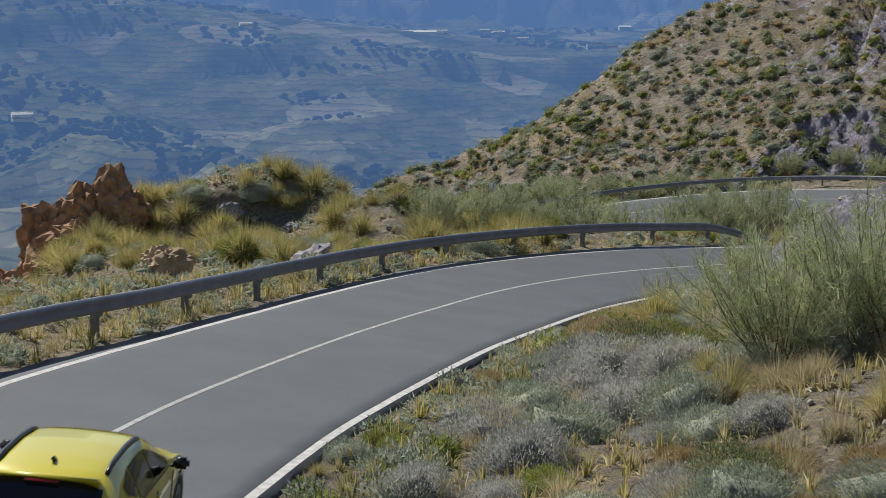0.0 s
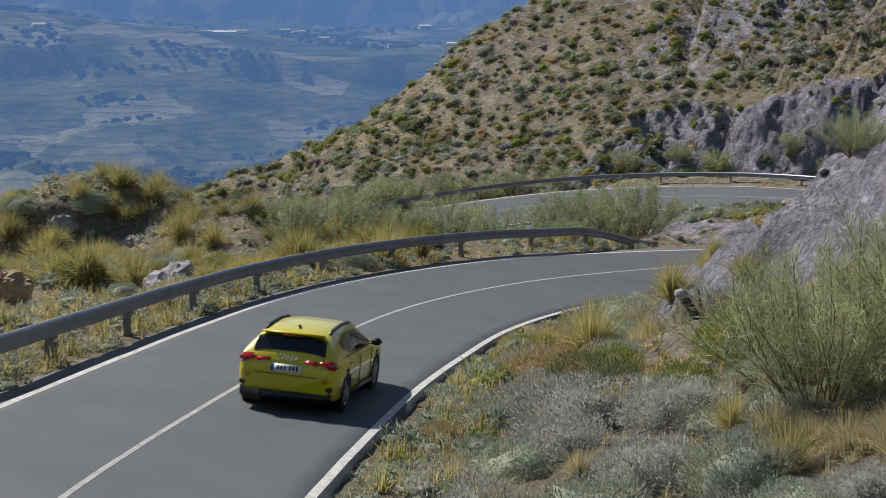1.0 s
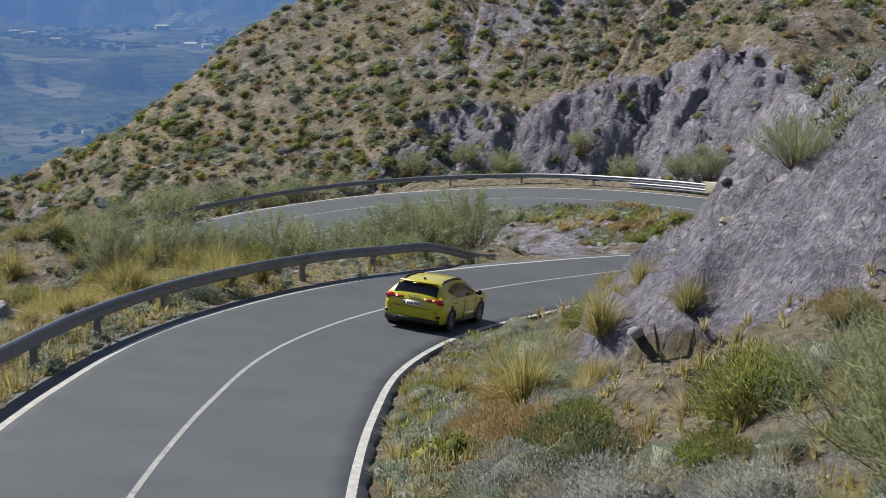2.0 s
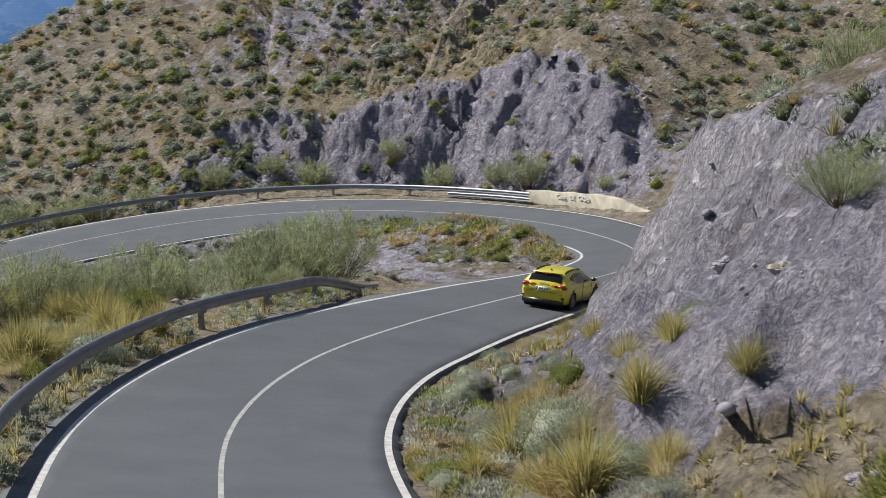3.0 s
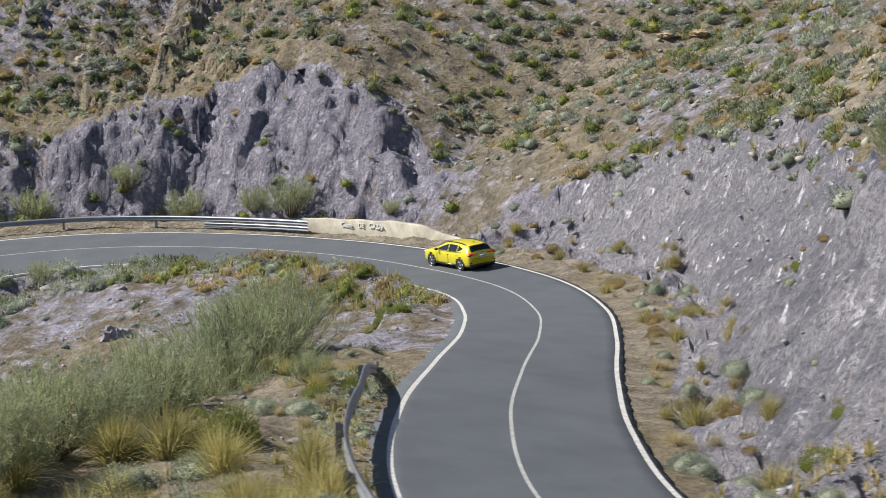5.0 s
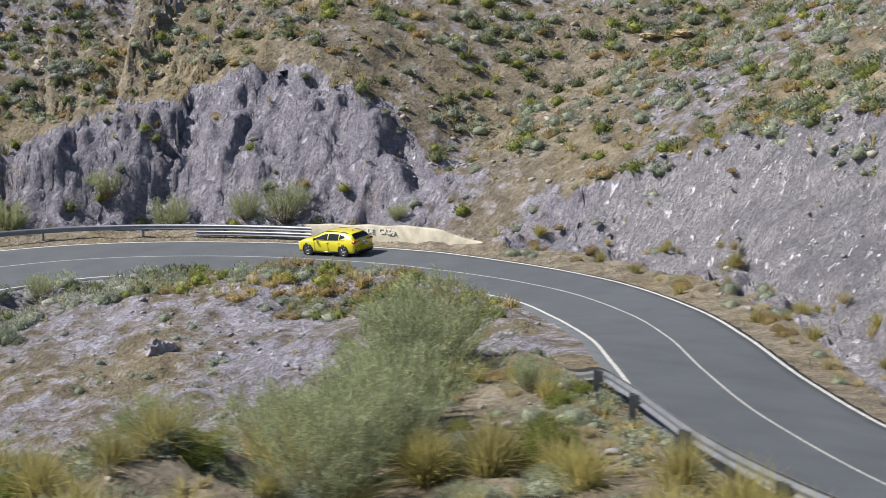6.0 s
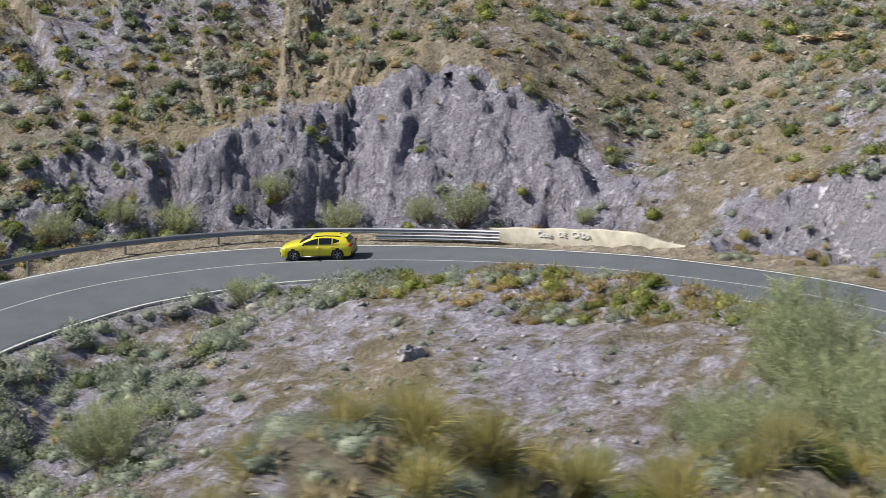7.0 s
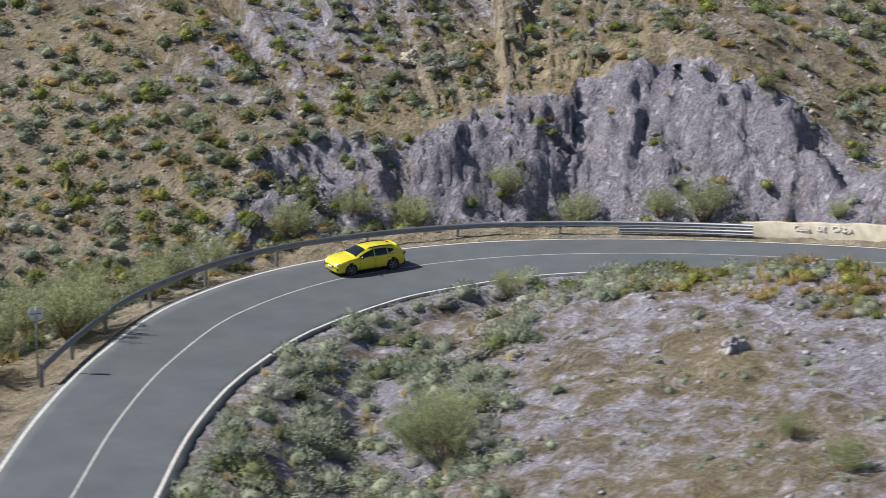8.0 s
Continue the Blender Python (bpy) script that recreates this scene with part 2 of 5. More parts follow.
def on_road(s, off):
    """The place at s metres along the road and off metres to the right of its middle."""
    i = np.clip((s - S_FIRST) / S_STEP, 0, len(CL) - 1.001)
    k = int(i)
    u = i - k
    c = CL[k] * (1 - u) + CL[k + 1] * u
    r = RIGHT[k] * (1 - u) + RIGHT[k + 1] * u
    return Vector((c[0] + r[0] * off, c[1] + r[1] * off, float(road_z(s)) + off * float(bank(s))))


def road_frame(x, y, last=10 ** 6):
    """For arrays of places: metres along the road (no further than its station last) and metres to the right of its middle."""
    x, y = np.asarray(x, float).ravel(), np.asarray(y, float).ravel()
    s, off = np.zeros(len(x)), np.zeros(len(x))
    last = min(last, len(CL) - 1)
    sub = CL[:last + 1:4]
    for i in range(0, len(x), 20000):
        q = np.stack([x[i:i + 20000], y[i:i + 20000]], 1)
        k = ((q[:, None, :] - sub[None]) ** 2).sum(2).argmin(1) * 4
        for _ in range(2):
            d = q - CL[k]
            k = np.clip(k + np.rint((d * TAN[k]).sum(1) / S_STEP).astype(int), 0, last)
        d = q - CL[k]
        s[i:i + 20000] = CS[k] + np.clip((d * TAN[k]).sum(1), -0.5, 0.5)
        side = np.sign((d * RIGHT[k]).sum(1))
        off[i:i + 20000] = side * np.hypot(d[:, 0], d[:, 1])
    return s, off


# ---- ground heights ----
def value_noise(x, y, seed):
    xi, yi = np.floor(x).astype(np.int64), np.floor(y).astype(np.int64)
    fx, fy = x - xi, y - yi
    fx, fy = fx * fx * (3 - 2 * fx), fy * fy * (3 - 2 * fy)

    def h(a, b):
        n = (a * 374761393 + b * 668265263 + seed * 1442695041) & 0xFFFFFFFF
        n = ((n ^ (n >> 13)) * 1274126177) & 0xFFFFFFFF
        return ((n ^ (n >> 16)) & 0xFFFF) / 65535.0
    return (h(xi, yi) * (1 - fx) + h(xi + 1, yi) * fx) * (1 - fy) + (h(xi, yi + 1) * (1 - fx) + h(xi + 1, yi + 1) * fx) * fy - 0.5


def fractal(x, y, size, octaves, seed, fall=0.5):
    out, amp = 0, 1.0
    for i in range(octaves):
        out = out + amp * value_noise(x / size + 17.3 * i, y / size - 9.1 * i, seed + i)
        size, amp = size / 2.03, amp * fall
    return out


def smooth(a, b, v):
    u = np.clip((v - a) / (b - a), 0, 1)
    return u * u * (3 - 2 * u)


def bell(x, y, cx, cy, rx, ry, turn=0.0):
    c, s = math.cos(turn), math.sin(turn)
    u, v = (x - cx) * c + (y - cy) * s, -(x - cx) * s + (y - cy) * c
    return np.exp(-((u / rx) ** 2 + (v / ry) ** 2))


CUT_START = [(0, 5.2), (20, 4.9), (30, 5.2), (40, 5.0), (48, 4.6), (52, 5.0), (55, 5.1), (60, 4.9), (75, 6.4), (85, 8.0), (100, 8.6), (115, 8.3), (125, 8.6), (140, 9.0), (170, 7)]
CUT_SLOPE = [(0, 0.28), (20, 0.30), (30, 0.34), (36, 0.72), (42, 0.85), (48, 0.95), (52.5, 1.1), (55, 2.1), (59, 1.9), (65, 1.35), (75, 1.05), (85, 1.45), (93, 1.0), (101, 0.62), (107, 0.8), (112, 1.15), (125, 0.95), (140, 0.55), (170, 0.5)]
CUT_TOP = [(0, 9), (28, 4), (36, 6), (48, 7.2), (55, 7.6), (65, 6.2), (75, 6.2), (88, 6.8), (95, 3.6), (101, 2.6), (104, 3.4), (107, 4.8), (110, 7.6), (113, 9.4), (117, 8.6), (122, 5.2), (128, 2.6), (140, 1.4), (170, 1)]
SHELF = [(0, 14), (30, 15), (42, 24), (50, 22), (57, 10), (66, 7.5), (76, 6), (86, 6.5), (100, 5), (115, 6), (140, 5), (170, 5)]


def heights(x, y, fine=True):
    """Ground height and how much of it is bare shale, for arrays of places."""
    x, y = np.asarray(x, float), np.asarray(y, float)
    shape = x.shape
    x, y = x.ravel(), y.ravel()
    s, off = road_frame(x, y)
    rz = road_z(s)
    # natural slopes above the road
    far_hill = -54.2 + 0.42 * x + 0.25 * y + 2.8 * bell(x, y, 47, 122, 17, 17)
    far_hill += 0.15 * x.clip(0, 70) * smooth(120, 150, y) + 1.3 * bell(x, y, 53, 107.5, 8, 7) - 1.8 * bell(x, y, 57, 93, 13, 11)
    far_hill += fractal(x, y, 26, 4, 5) * 3.2 - 0.9 * np.abs(fractal(x * 0.8 - y * 0.3, y * 0.35, 14, 3, 9)) * smooth(20, 40, x)
    far_hill = np.where(y > 154, far_hill - (y - 154) * 0.8, far_hill)
    u, v = (x - 13) * 0.75 - (y - 38.8) * 0.65, (x - 13) * 0.65 + (y - 38.8) * 0.75
    spur = -2.1 + 0.42 * u - 0.04 * v + fractal(x, y, 9, 4, 21) * 1.2
    spur += 1.6 * bell(x, y, 20, 50.5, 5, 4)
    natural = np.maximum(far_hill, spur)
    # cut face beside the road
    start, slope = along(s, CUT_START), along(s, CUT_SLOPE)
    rib = fractal(s, off * 0.5, 7.0, 3, 34) * 2.2 + (0.25 - 1.2 * np.abs(fractal(s * 1.1 + off * 0.4, off * 0.3, 3.6, 3, 36))) + fractal(s * 1.6 + off * 0.5, off * 0.5, 1.5, 3, 37, 0.7) * 0.7
    rib = rib * (0.45 + 0.55 * smooth(92, 100, s))
    rib += 1.7 * smooth(117.0, 118.0, s + 0.1 * (off - 10)) * (1 - smooth(121.5, 127, s)) + 0.7 * smooth(114.6, 115.1, s + 0.1 * off - 1.1) * (1 - smooth(115.6, 117, s)) + 0.6 * smooth(110.6, 111.1, s + 0.15 * (off - 13)) * (1 - smooth(111.6, 114, s))
    steep = smooth(0.6, 1.1, slope)
    gain = np.maximum(off - start + rib * (0.25 + 0.75 * steep) * smooth(0, 3, off - start), 0)
    top = along(s, CUT_TOP) + fractal(s, off * 0, 5.0, 3, 35) * 2.2
    rise = slope * gain
    bare = smooth(top + 0.5, top - 0.4, rise)
    rise = np.where(rise > top, top + (rise - top) * np.minimum(1, 0.5 / slope), rise)
    cut = rz + 0.05 + off.clip(0, 8) * bank(s) + rise
    over = np.minimum(cut, natural)
    over = np.where(natural < cut, natural + 0.25 * np.clip(cut - natural, 0, 1.0), over)
    over = np.maximum(over, rz - 0.35 - np.clip(-natural + rz - 2, 0, None))
    over = np.where(natural < rz - 0.3, np.maximum(natural, rz - 0.25 - 0.5 * np.clip(off - start, 0, None)), over)
    # shelf beside and below the road
    s1, off1 = road_frame(x, y, int((74 - S_FIRST) / S_STEP))
    out = np.where(s1 < 73.5, -off1, np.abs(off1))
    rz1 = road_z(s1)
    shelf = rz1 - 0.12 - 0.035 * np.clip(out - 5, 0, None) + (-out).clip(-6, 0) * bank(s1) * (1 - smooth(5.5, 10, out))
    shelf += fractal(x, y, 6, 4, 51) * 0.7 * smooth(5, 8, out)
    knoll = 1.75 * bell(x, y, -8.0, 66.2, 6.0, 3.0, 0.1) + 2.3 * bell(x, y, -14.0, 63.8, 4.4, 3.0) + 1.2 * bell(x, y, -2.0, 61.5, 2.2, 1.5)
    knoll += 0.9 * bell(x, y, -14.8, 65.0, 2.6, 1.6) + 0.4 * bell(x, y, -7.5, 66.2, 4.0, 1.9) - 0.8 * bell(x, y, -11.5, 60.0, 3.5, 2.4)
    knoll += fractal(x, y, 2.2, 3, 61) * 0.9 * bell(x, y, -9, 65, 12, 7)
    edge = along(s1, SHELF) + fractal(x, y, 8, 3, 71) * 4
    drop = np.clip(out - edge, 0, None)
    shelf = shelf + knoll - drop * 0.8
    shelf -= 3.4 * smooth(-14.5, -18.0, x + 0.3 * (y - 60)) * smooth(44, 54, y)
    bowl = -14.4 + 0.19 * (x - 21.5) - 0.07 * (y - 90.5) + fractal(x, y, 9, 4, 81) * 1.1 + 0.5 * bell(x, y, 22, 91, 2.0, 1.2)
    bowl = bowl - 0.45 * np.clip(8 - x, 0, None) * smooth(60, 70, 150 - y + 10)
    fill = rz - 0.3 - 0.55 * np.clip(-off - 4.6, 0, None)
    under = np.maximum(np.maximum(shelf, bowl), np.where(s > 118, fill, -99))
    under = np.maximum(under, -60)
    z = np.where(off > 0, over, under)
    # level bed of the road itself
    le, re = line_left(s) - 0.42, line_right(s) + 0.25
    bed = rz + off.clip(-7, 9) * bank(s) - 0.05
    w = np.maximum(smooth(0, 1.6, off - re), smooth(0, 1.6, le - off))
    z = bed * (1 - w) + z * w
    rough = w * smooth(0.2, 1.4, np.maximum(off - re, le - off))
    shale = np.where(off > 0, 0.2 + 0.8 * smooth(0.55, 0.9, slope) * bare * (off > start - 0.6 - 0.2 * (start - line_right(s)) * (s < 100)), 0.1)
    shale = np.where((off <= 0) & (s > 66), 0.50 + 0.32 * fractal(x, y, 7, 3, 91), shale)
    shale = np.where((off > 0) & (bare < 0.5), 0.32 + 0.6 * fractal(x, y, 12, 3, 92), shale)
    shale = np.where((off > 0) & (s < 32), 0.24 + 0.5 * fractal(x, y, 3.0, 3, 93), shale)
    shale = np.where((off > 6.4) & (s >= 32) & (s < 44) & (off < 16), np.maximum(shale, 0.66), shale)
    shale = np.where((off > 0) & (off < 6.6) & (s < 42), np.minimum(shale, 0.3), shale)
    shale = shale + 0.45 * (shale > 0.7) * (off > 0) * smooth(43, 50, s) * (1 - smooth(92, 100, s))
    shale = np.maximum(shale, 1.15 * bell(x, y, -12.2, 57.2, 1.1, 3.8, -0.1))
    if fine:
        z = z + rough * (fractal(x, y, 1.7, 4, 101, 0.65) * (0.30 + 0.75 * (shale > 0.6) * (off > 0)) + 0.10 * fractal(x, y, 0.5, 2, 102))
    away = np.hypot(x - 20, y - 80)
    z = z - np.clip(away - 190, 0, None) * 0.35 * (natural < 20)
    return z.reshape(shape), shale.reshape(shape)


def part(name, bm, material, parent=None, label="", flat=False):
    me = bpy.data.meshes.new(name)
    bm.to_mesh(me)
    bm.free()
    for m in material if isinstance(material, (list, tuple)) else (material,):
        me.materials.append(m)
    if not flat:
        me.polygons.foreach_set("use_smooth", [True] * len(me.polygons))
    ob = new(name, me)
    if parent is not None:
        ob.parent = parent
    if label:
        ob["label"] = label
    return ob


def mesh_of(name, verts, faces, material, flat=True):
    me = bpy.data.meshes.new(name)
    verts, faces = np.asarray(verts, np.float32), np.asarray(faces, np.int32)
    n, k = faces.shape
    me.vertices.add(len(verts))
    me.vertices.foreach_set("co", verts.ravel())
    me.loops.add(n * k)
    me.loops.foreach_set("vertex_index", faces.ravel())
    me.polygons.add(n)
    me.polygons.foreach_set("loop_start", np.arange(0, n * k, k, dtype=np.int32))
    me.update(calc_edges=True)
    me.materials.append(material)
    if not flat:
        me.polygons.foreach_set("use_smooth", np.ones(n, bool))
    return me


def grid_faces(nx, ny):
    i = np.arange(nx * ny).reshape(ny, nx)
    return np.stack([i[:-1, :-1].ravel(), i[:-1, 1:].ravel(), i[1:, 1:].ravel(), i[1:, :-1].ravel()], 1)


# ---- ground: one sheet, finest where the drone passes ----
def steps(bounds):
    out = []
    for (a, b, d) in bounds:
        out += list(np.arange(a, b - 1e-6, d))
    return np.array(out + [bounds[-1][1]])


GX = steps([(-420, -60, 12), (-60, -22, 1.6), (-22, 4, 0.34), (4, 58, 0.22), (58, 70, 0.4), (70, 110, 1.0), (110, 420, 10)])
GY = steps([(-300, -10, 8), (-10, 12, 1.2), (12, 32, 0.38), (32, 62, 0.22), (62, 84, 0.32), (84, 126, 0.22), (126, 140, 0.4), (140, 170, 0.8), (170, 420, 8)])
gx, gy = np.meshgrid(GX, GY)
gz, gs = heights(gx, gy)


def solid_noise(p, seed):
    """Value noise in space for rows of places, from -0.5 to 0.5."""
    i = np.floor(p).astype(np.int64)
    f = p - i
    f = f * f * (3 - 2 * f)
    out = 0
    for dx, dy, dz in itertools.product((0, 1), repeat=3):
        n = ((i[:, 0] + dx) * 374761393 + (i[:, 1] + dy) * 668265263 + (i[:, 2] + dz) * 2147483647 + seed * 1442695041) & 0xFFFFFFFF
        n = ((n ^ (n >> 13)) * 1274126177) & 0xFFFFFFFF
        w = (f[:, 0] if dx else 1 - f[:, 0]) * (f[:, 1] if dy else 1 - f[:, 1]) * (f[:, 2] if dz else 1 - f[:, 2])
        out = out + w * ((n ^ (n >> 16)) & 0xFFFF) / 65535.0
    return out - 0.5


def weather_rock(x, y, z, shale):
    """Broken ledges and leaning splits in the bare cuttings: the sheet is pushed out along its own normals."""
    zy, zx = np.gradient(z, GY, GX)
    n = np.stack([-zx, -zy, np.ones_like(z)], -1)
    n /= np.linalg.norm(n, axis=-1, keepdims=True)
    pick = (shale > 0.62) & (x > 4) & (x < 62) & (y > 28) & (y < 136)
    p = np.stack([x[pick], y[pick], z[pick]], 1)
    lean = np.stack([p[:, 0] + 0.35 * p[:, 2], p[:, 1] - 0.3 * p[:, 2], p[:, 2] * 0.42 + 0.15 * p[:, 0]], 1)
    d, amp, size = 0, 1.0, 2.6
    for k in range(4):
        r = solid_noise(lean / size + 3.7 * k, 500 + k)
        d = d + amp * (0.22 - np.abs(r) * 1.6 if k < 2 else r)
        amp, size = amp * 0.62, size / 2.1
    ledge = solid_noise(p / np.array([3.0, 3.0, 0.5]), 511)
    d = 0.75 * d + 0.28 * ledge
    d = d * smooth(0.62, 0.9, shale[pick]) * np.where(p[:, 1] > 76, 0.85, 0.15 + 0.65 * smooth(38, 49, p[:, 1]))
    for a, k in ((x, 0), (y, 1), (z, 2)):
        a[pick] += d * n[pick][:, k] * (1.0 if k == 2 else 0.8)


weather_rock(gx, gy, gz, gs)
ground = new("ground", mesh_of("ground", np.stack([gx.ravel(), gy.ravel(), gz.ravel()], 1), grid_faces(len(GX), len(GY)), GROUND, flat=False))
att = ground.data.attributes.new("shale", "FLOAT", "POINT")
att.data.foreach_set("value", gs.ravel().astype(np.float32))
tagged(ground, "dry stony hillside with tan soil and bare purple shale cuttings", "hillside", kind="structure")


# ---- far valley ----
def far_height(x, y):
    r = np.hypot(x, y)
    base = np.interp(r, [260, 500, 900, 1300, 1500, 1900, 2300, 2900, 3400, 4000, 4700], [-95, -110, -118, -132, -122, -108, -78, -66, -40, 60, 420])
    ridge = 1 - 2 * np.abs(fractal(x, y, 380, 7, 201, 0.55))
    z = base + (ridge - 0.75) * np.interp(r, [260, 900, 1400, 2000, 2300, 2900, 3300, 4700], [20, 48, 50, 30, 10, 12, 110, 300])
    z += 85 * bell(x, y, -640, 2350, 480, 700, 0.3) + 30 * bell(x, y, -30, 1180, 60, 45) + 34 * bell(x, y, 75, 1230, 70, 50) + 40 * bell(x, y, 250, 1500, 170, 70, 0.3) - 20 * bell(x, y, 110, 1700, 260, 120)
    z += 26 * (smooth(2010, 2060, y - 0.12 * x + fractal(x, y, 150, 3, 207) * 120) - 0.6) * smooth(1200, 1700, r)
    z += 7 * np.round(fractal(x, y, 240, 2, 205) * 7) / 3 * smooth(1300, 1600, r) * (r < 3000)
    return z


def far_valley():
    ang = np.radians(np.concatenate([np.linspace(-70, -24, 40), np.linspace(-23.6, 30, 240), np.linspace(31, 78, 30)]))
    rad = 260 * (4700 / 260) ** np.linspace(0, 1, 270)
    a, r = np.meshgrid(ang, rad)
    x, y = r * np.sin(a), r * np.cos(a)
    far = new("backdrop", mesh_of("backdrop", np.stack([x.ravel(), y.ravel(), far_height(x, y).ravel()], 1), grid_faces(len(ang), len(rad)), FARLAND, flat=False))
    return tagged(far, "distant hazy blue valley with terraced fields and mountain slopes", "valley", kind="structure")


backdrop = far_valley()


def greenhouse(heading, reach, length, depth):
    """Long low growing tunnel under white film, down on the valley floor."""
    h = radians(heading)
    x, y = reach * math.sin(h), reach * math.cos(h)
    n = max(2, int(depth / 9))
    bm = bmesh.new()
    for k in range(n):
        y0 = (k - n / 2) * depth / n
        for a, b in ((0.0, 0.5), (0.5, 1.0)):
            z0, z1 = (3.0, 5.0) if a == 0 else (5.0, 3.0)
            q = [bm.verts.new(v) for v in ((-length / 2, y0 + a * depth / n, z0), (length / 2, y0 + a * depth / n, z0), (length / 2, y0 + b * depth / n, z1), (-length / 2, y0 + b * depth / n, z1))]
            bm.faces.new(q)
    box(bm, (length, depth, 7.0), (0, 0, -0.6))
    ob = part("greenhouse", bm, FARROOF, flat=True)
    ob.matrix_world = Matrix.Translation((x, y, float(far_height(np.array([x]), np.array([y]))[0]) + 2.5)) @ Matrix.Rotation(-h + 0.1, 4, "Z")
    return tagged(ob, "long white film greenhouse on the valley floor", "greenhouse", group="valley greenhouses")


def box(bm, size, at, bevel=0.0):
    r = bmesh.ops.create_cube(bm, size=1.0, matrix=Matrix.Translation(at) @ Matrix.Diagonal((*size, 1)))
    if bevel:
        bmesh.ops.bevel(bm, geom=[e for e in bm.edges if all(v in r["verts"] for v in e.verts)], offset=bevel, segments=1, affect="EDGES")
    return r["verts"]


for hd, rc, ln, dp in ((-1.0, 2460, 60, 40), (-0.2, 2520, 30, 10), (2.0, 2760, 22, 12), (1.5, 2920, 18, 10), (5.8, 2330, 46, 6), (-15.2, 1560, 20, 14), (4.8, 1830, 12, 9), (3.8, 1760, 11, 9), (4.1, 3000, 20, 24), (7.6, 2700, 20, 16), (-7.2, 2180, 18, 12), (2.9, 2600, 18, 12), (8.2, 2420, 16, 10), (6.6, 2900, 22, 14)):
    greenhouse(hd, rc, ln, dp)


def far_trees():
    r0 = np.random.default_rng(77)
    n = 9000
    a, r = np.radians(r0.uniform(-22, 22, n)), r0.uniform(900, 3100, n)
    x, y = r * np.sin(a), r * np.cos(a)
    ok = fractal(x, y, 160, 3, 209) > -0.05
    x, y = x[ok], y[ok]
    z = far_height(x, y)
    bm = bmesh.new()
    bmesh.ops.create_icosphere(bm, subdivisions=1, radius=1.0)
    v0 = np.array([v.co[:] for v in bm.verts])
    f0 = np.array([[v.index for v in f.verts] for f in bm.faces])
    bm.free()
    size = r0.uniform(1.5, 5, (len(x), 1, 1))
    v = (v0[None] * size * np.array([1.4, 1.4, 0.9]) * r0.uniform(0.7, 1.3, (len(x), len(v0), 1)) + np.stack([x, y, z + 2], 1)[:, None]).reshape(-1, 3)
    f = (f0[None] + (np.arange(len(x)) * len(v0))[:, None, None]).reshape(-1, 3)
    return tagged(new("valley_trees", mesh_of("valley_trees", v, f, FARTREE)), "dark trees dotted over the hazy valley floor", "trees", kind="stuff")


far_trees()


# ---- road ----
def ribbon(name, s0, s1, lo, hi, lift, material, step=0.5, thick=0.0, cross=6):
    ss = np.arange(s0, s1 + 1e-6, step)
    verts = []
    for s in ss:
        a, b = lo(s), hi(s)
        for k in range(cross + 1):
            p = on_road(s, a + (b - a) * k / cross)
            verts.append((p.x, p.y, p.z + lift))
    n = cross + 1
    faces = list(map(tuple, grid_faces(n, len(ss))))
    if thick:
        m = len(verts)
        for i in range(len(ss)):
            for k in (0, cross):
                v = verts[i * n + k]
                verts.append((v[0], v[1], v[2] - thick))
        for i in range(len(ss) - 1):
            faces.append((i * n, (i + 1) * n, m + 2 * i + 2, m + 2 * i))
            faces.append((i * n + cross, m + 2 * i + 1, m + 2 * i + 3, (i + 1) * n + cross))
    return new(name, mesh_of(name, verts, [f[::-1] for f in faces], material, flat=False))


def ragged(s, seed):
    return 0.03 * math.sin(s * 0.9 + seed) + 0.04 * math.sin(s * 3.7 + seed * 2) + 0.03 * math.sin(s * 7.9 + seed)


road = ribbon("road", -8, 196, lambda s: line_left(s) - 0.4 + ragged(s, 1), lambda s: line_right(s) + 0.2 + 0.6 * ragged(s, 4), 0.0, ASPHALT, step=0.25, thick=0.25, cross=10)
tagged(road, "grey worn asphalt mountain road curving downhill", "road", kind="structure")
for nm, f, w in (("edge_line", line_left, 0.065), ("centre_line", line_middle, 0.045), ("edge_line", line_right, 0.07)):
    line = ribbon(nm, -8, 196, lambda s: f(s) - w, lambda s: f(s) + w, 0.004, WORN_PAINT if nm == "centre_line" else LINE_PAINT, cross=1)
    line.parent = road


# ---- guard rails ----
def beam_mesh(name, s0, s1, offset, height, parent, material=STEEL, dip_start=False, dip_end=False, label=""):
    """W-shaped steel beam swept along the road edge."""
    prof = [(0.0, -0.155), (0.02, -0.15), (0.075, -0.10), (0.08, -0.075), (0.02, -0.02), (0.015, 0.02), (0.08, 0.075), (0.075, 0.10), (0.02, 0.15), (0.0, 0.155)]
    prof = prof + [(u - 0.012, v) for u, v in reversed(prof)]
    ss = np.arange(s0, s1 + 1e-6, 0.5)
    verts, faces, n = [], [], len(prof)
    for s in ss:
        h = height
        if dip_end:
            h = height - (height + 0.1) * float(smooth(s1 - 6, s1, s))
        if dip_start:
            h = h - (height + 0.1) * float(1 - smooth(s0, s0 + 5, s))
        side = -1 if offset(s) < 0 else 1
        for u, v in prof:
            p = on_road(s, offset(s) - side * u)
            verts.append((p.x, p.y, p.z + h + v))
    for i in range(len(ss) - 1):
        for k in range(n):
            faces.append((i * n + k, i * n + (k + 1) % n, (i + 1) * n + (k + 1) % n, (i + 1) * n + k))
    ob = new(name, mesh_of(name, verts, faces, material, flat=False))
    ob.parent = parent
    if label:
        ob["label"] = label
    return ob


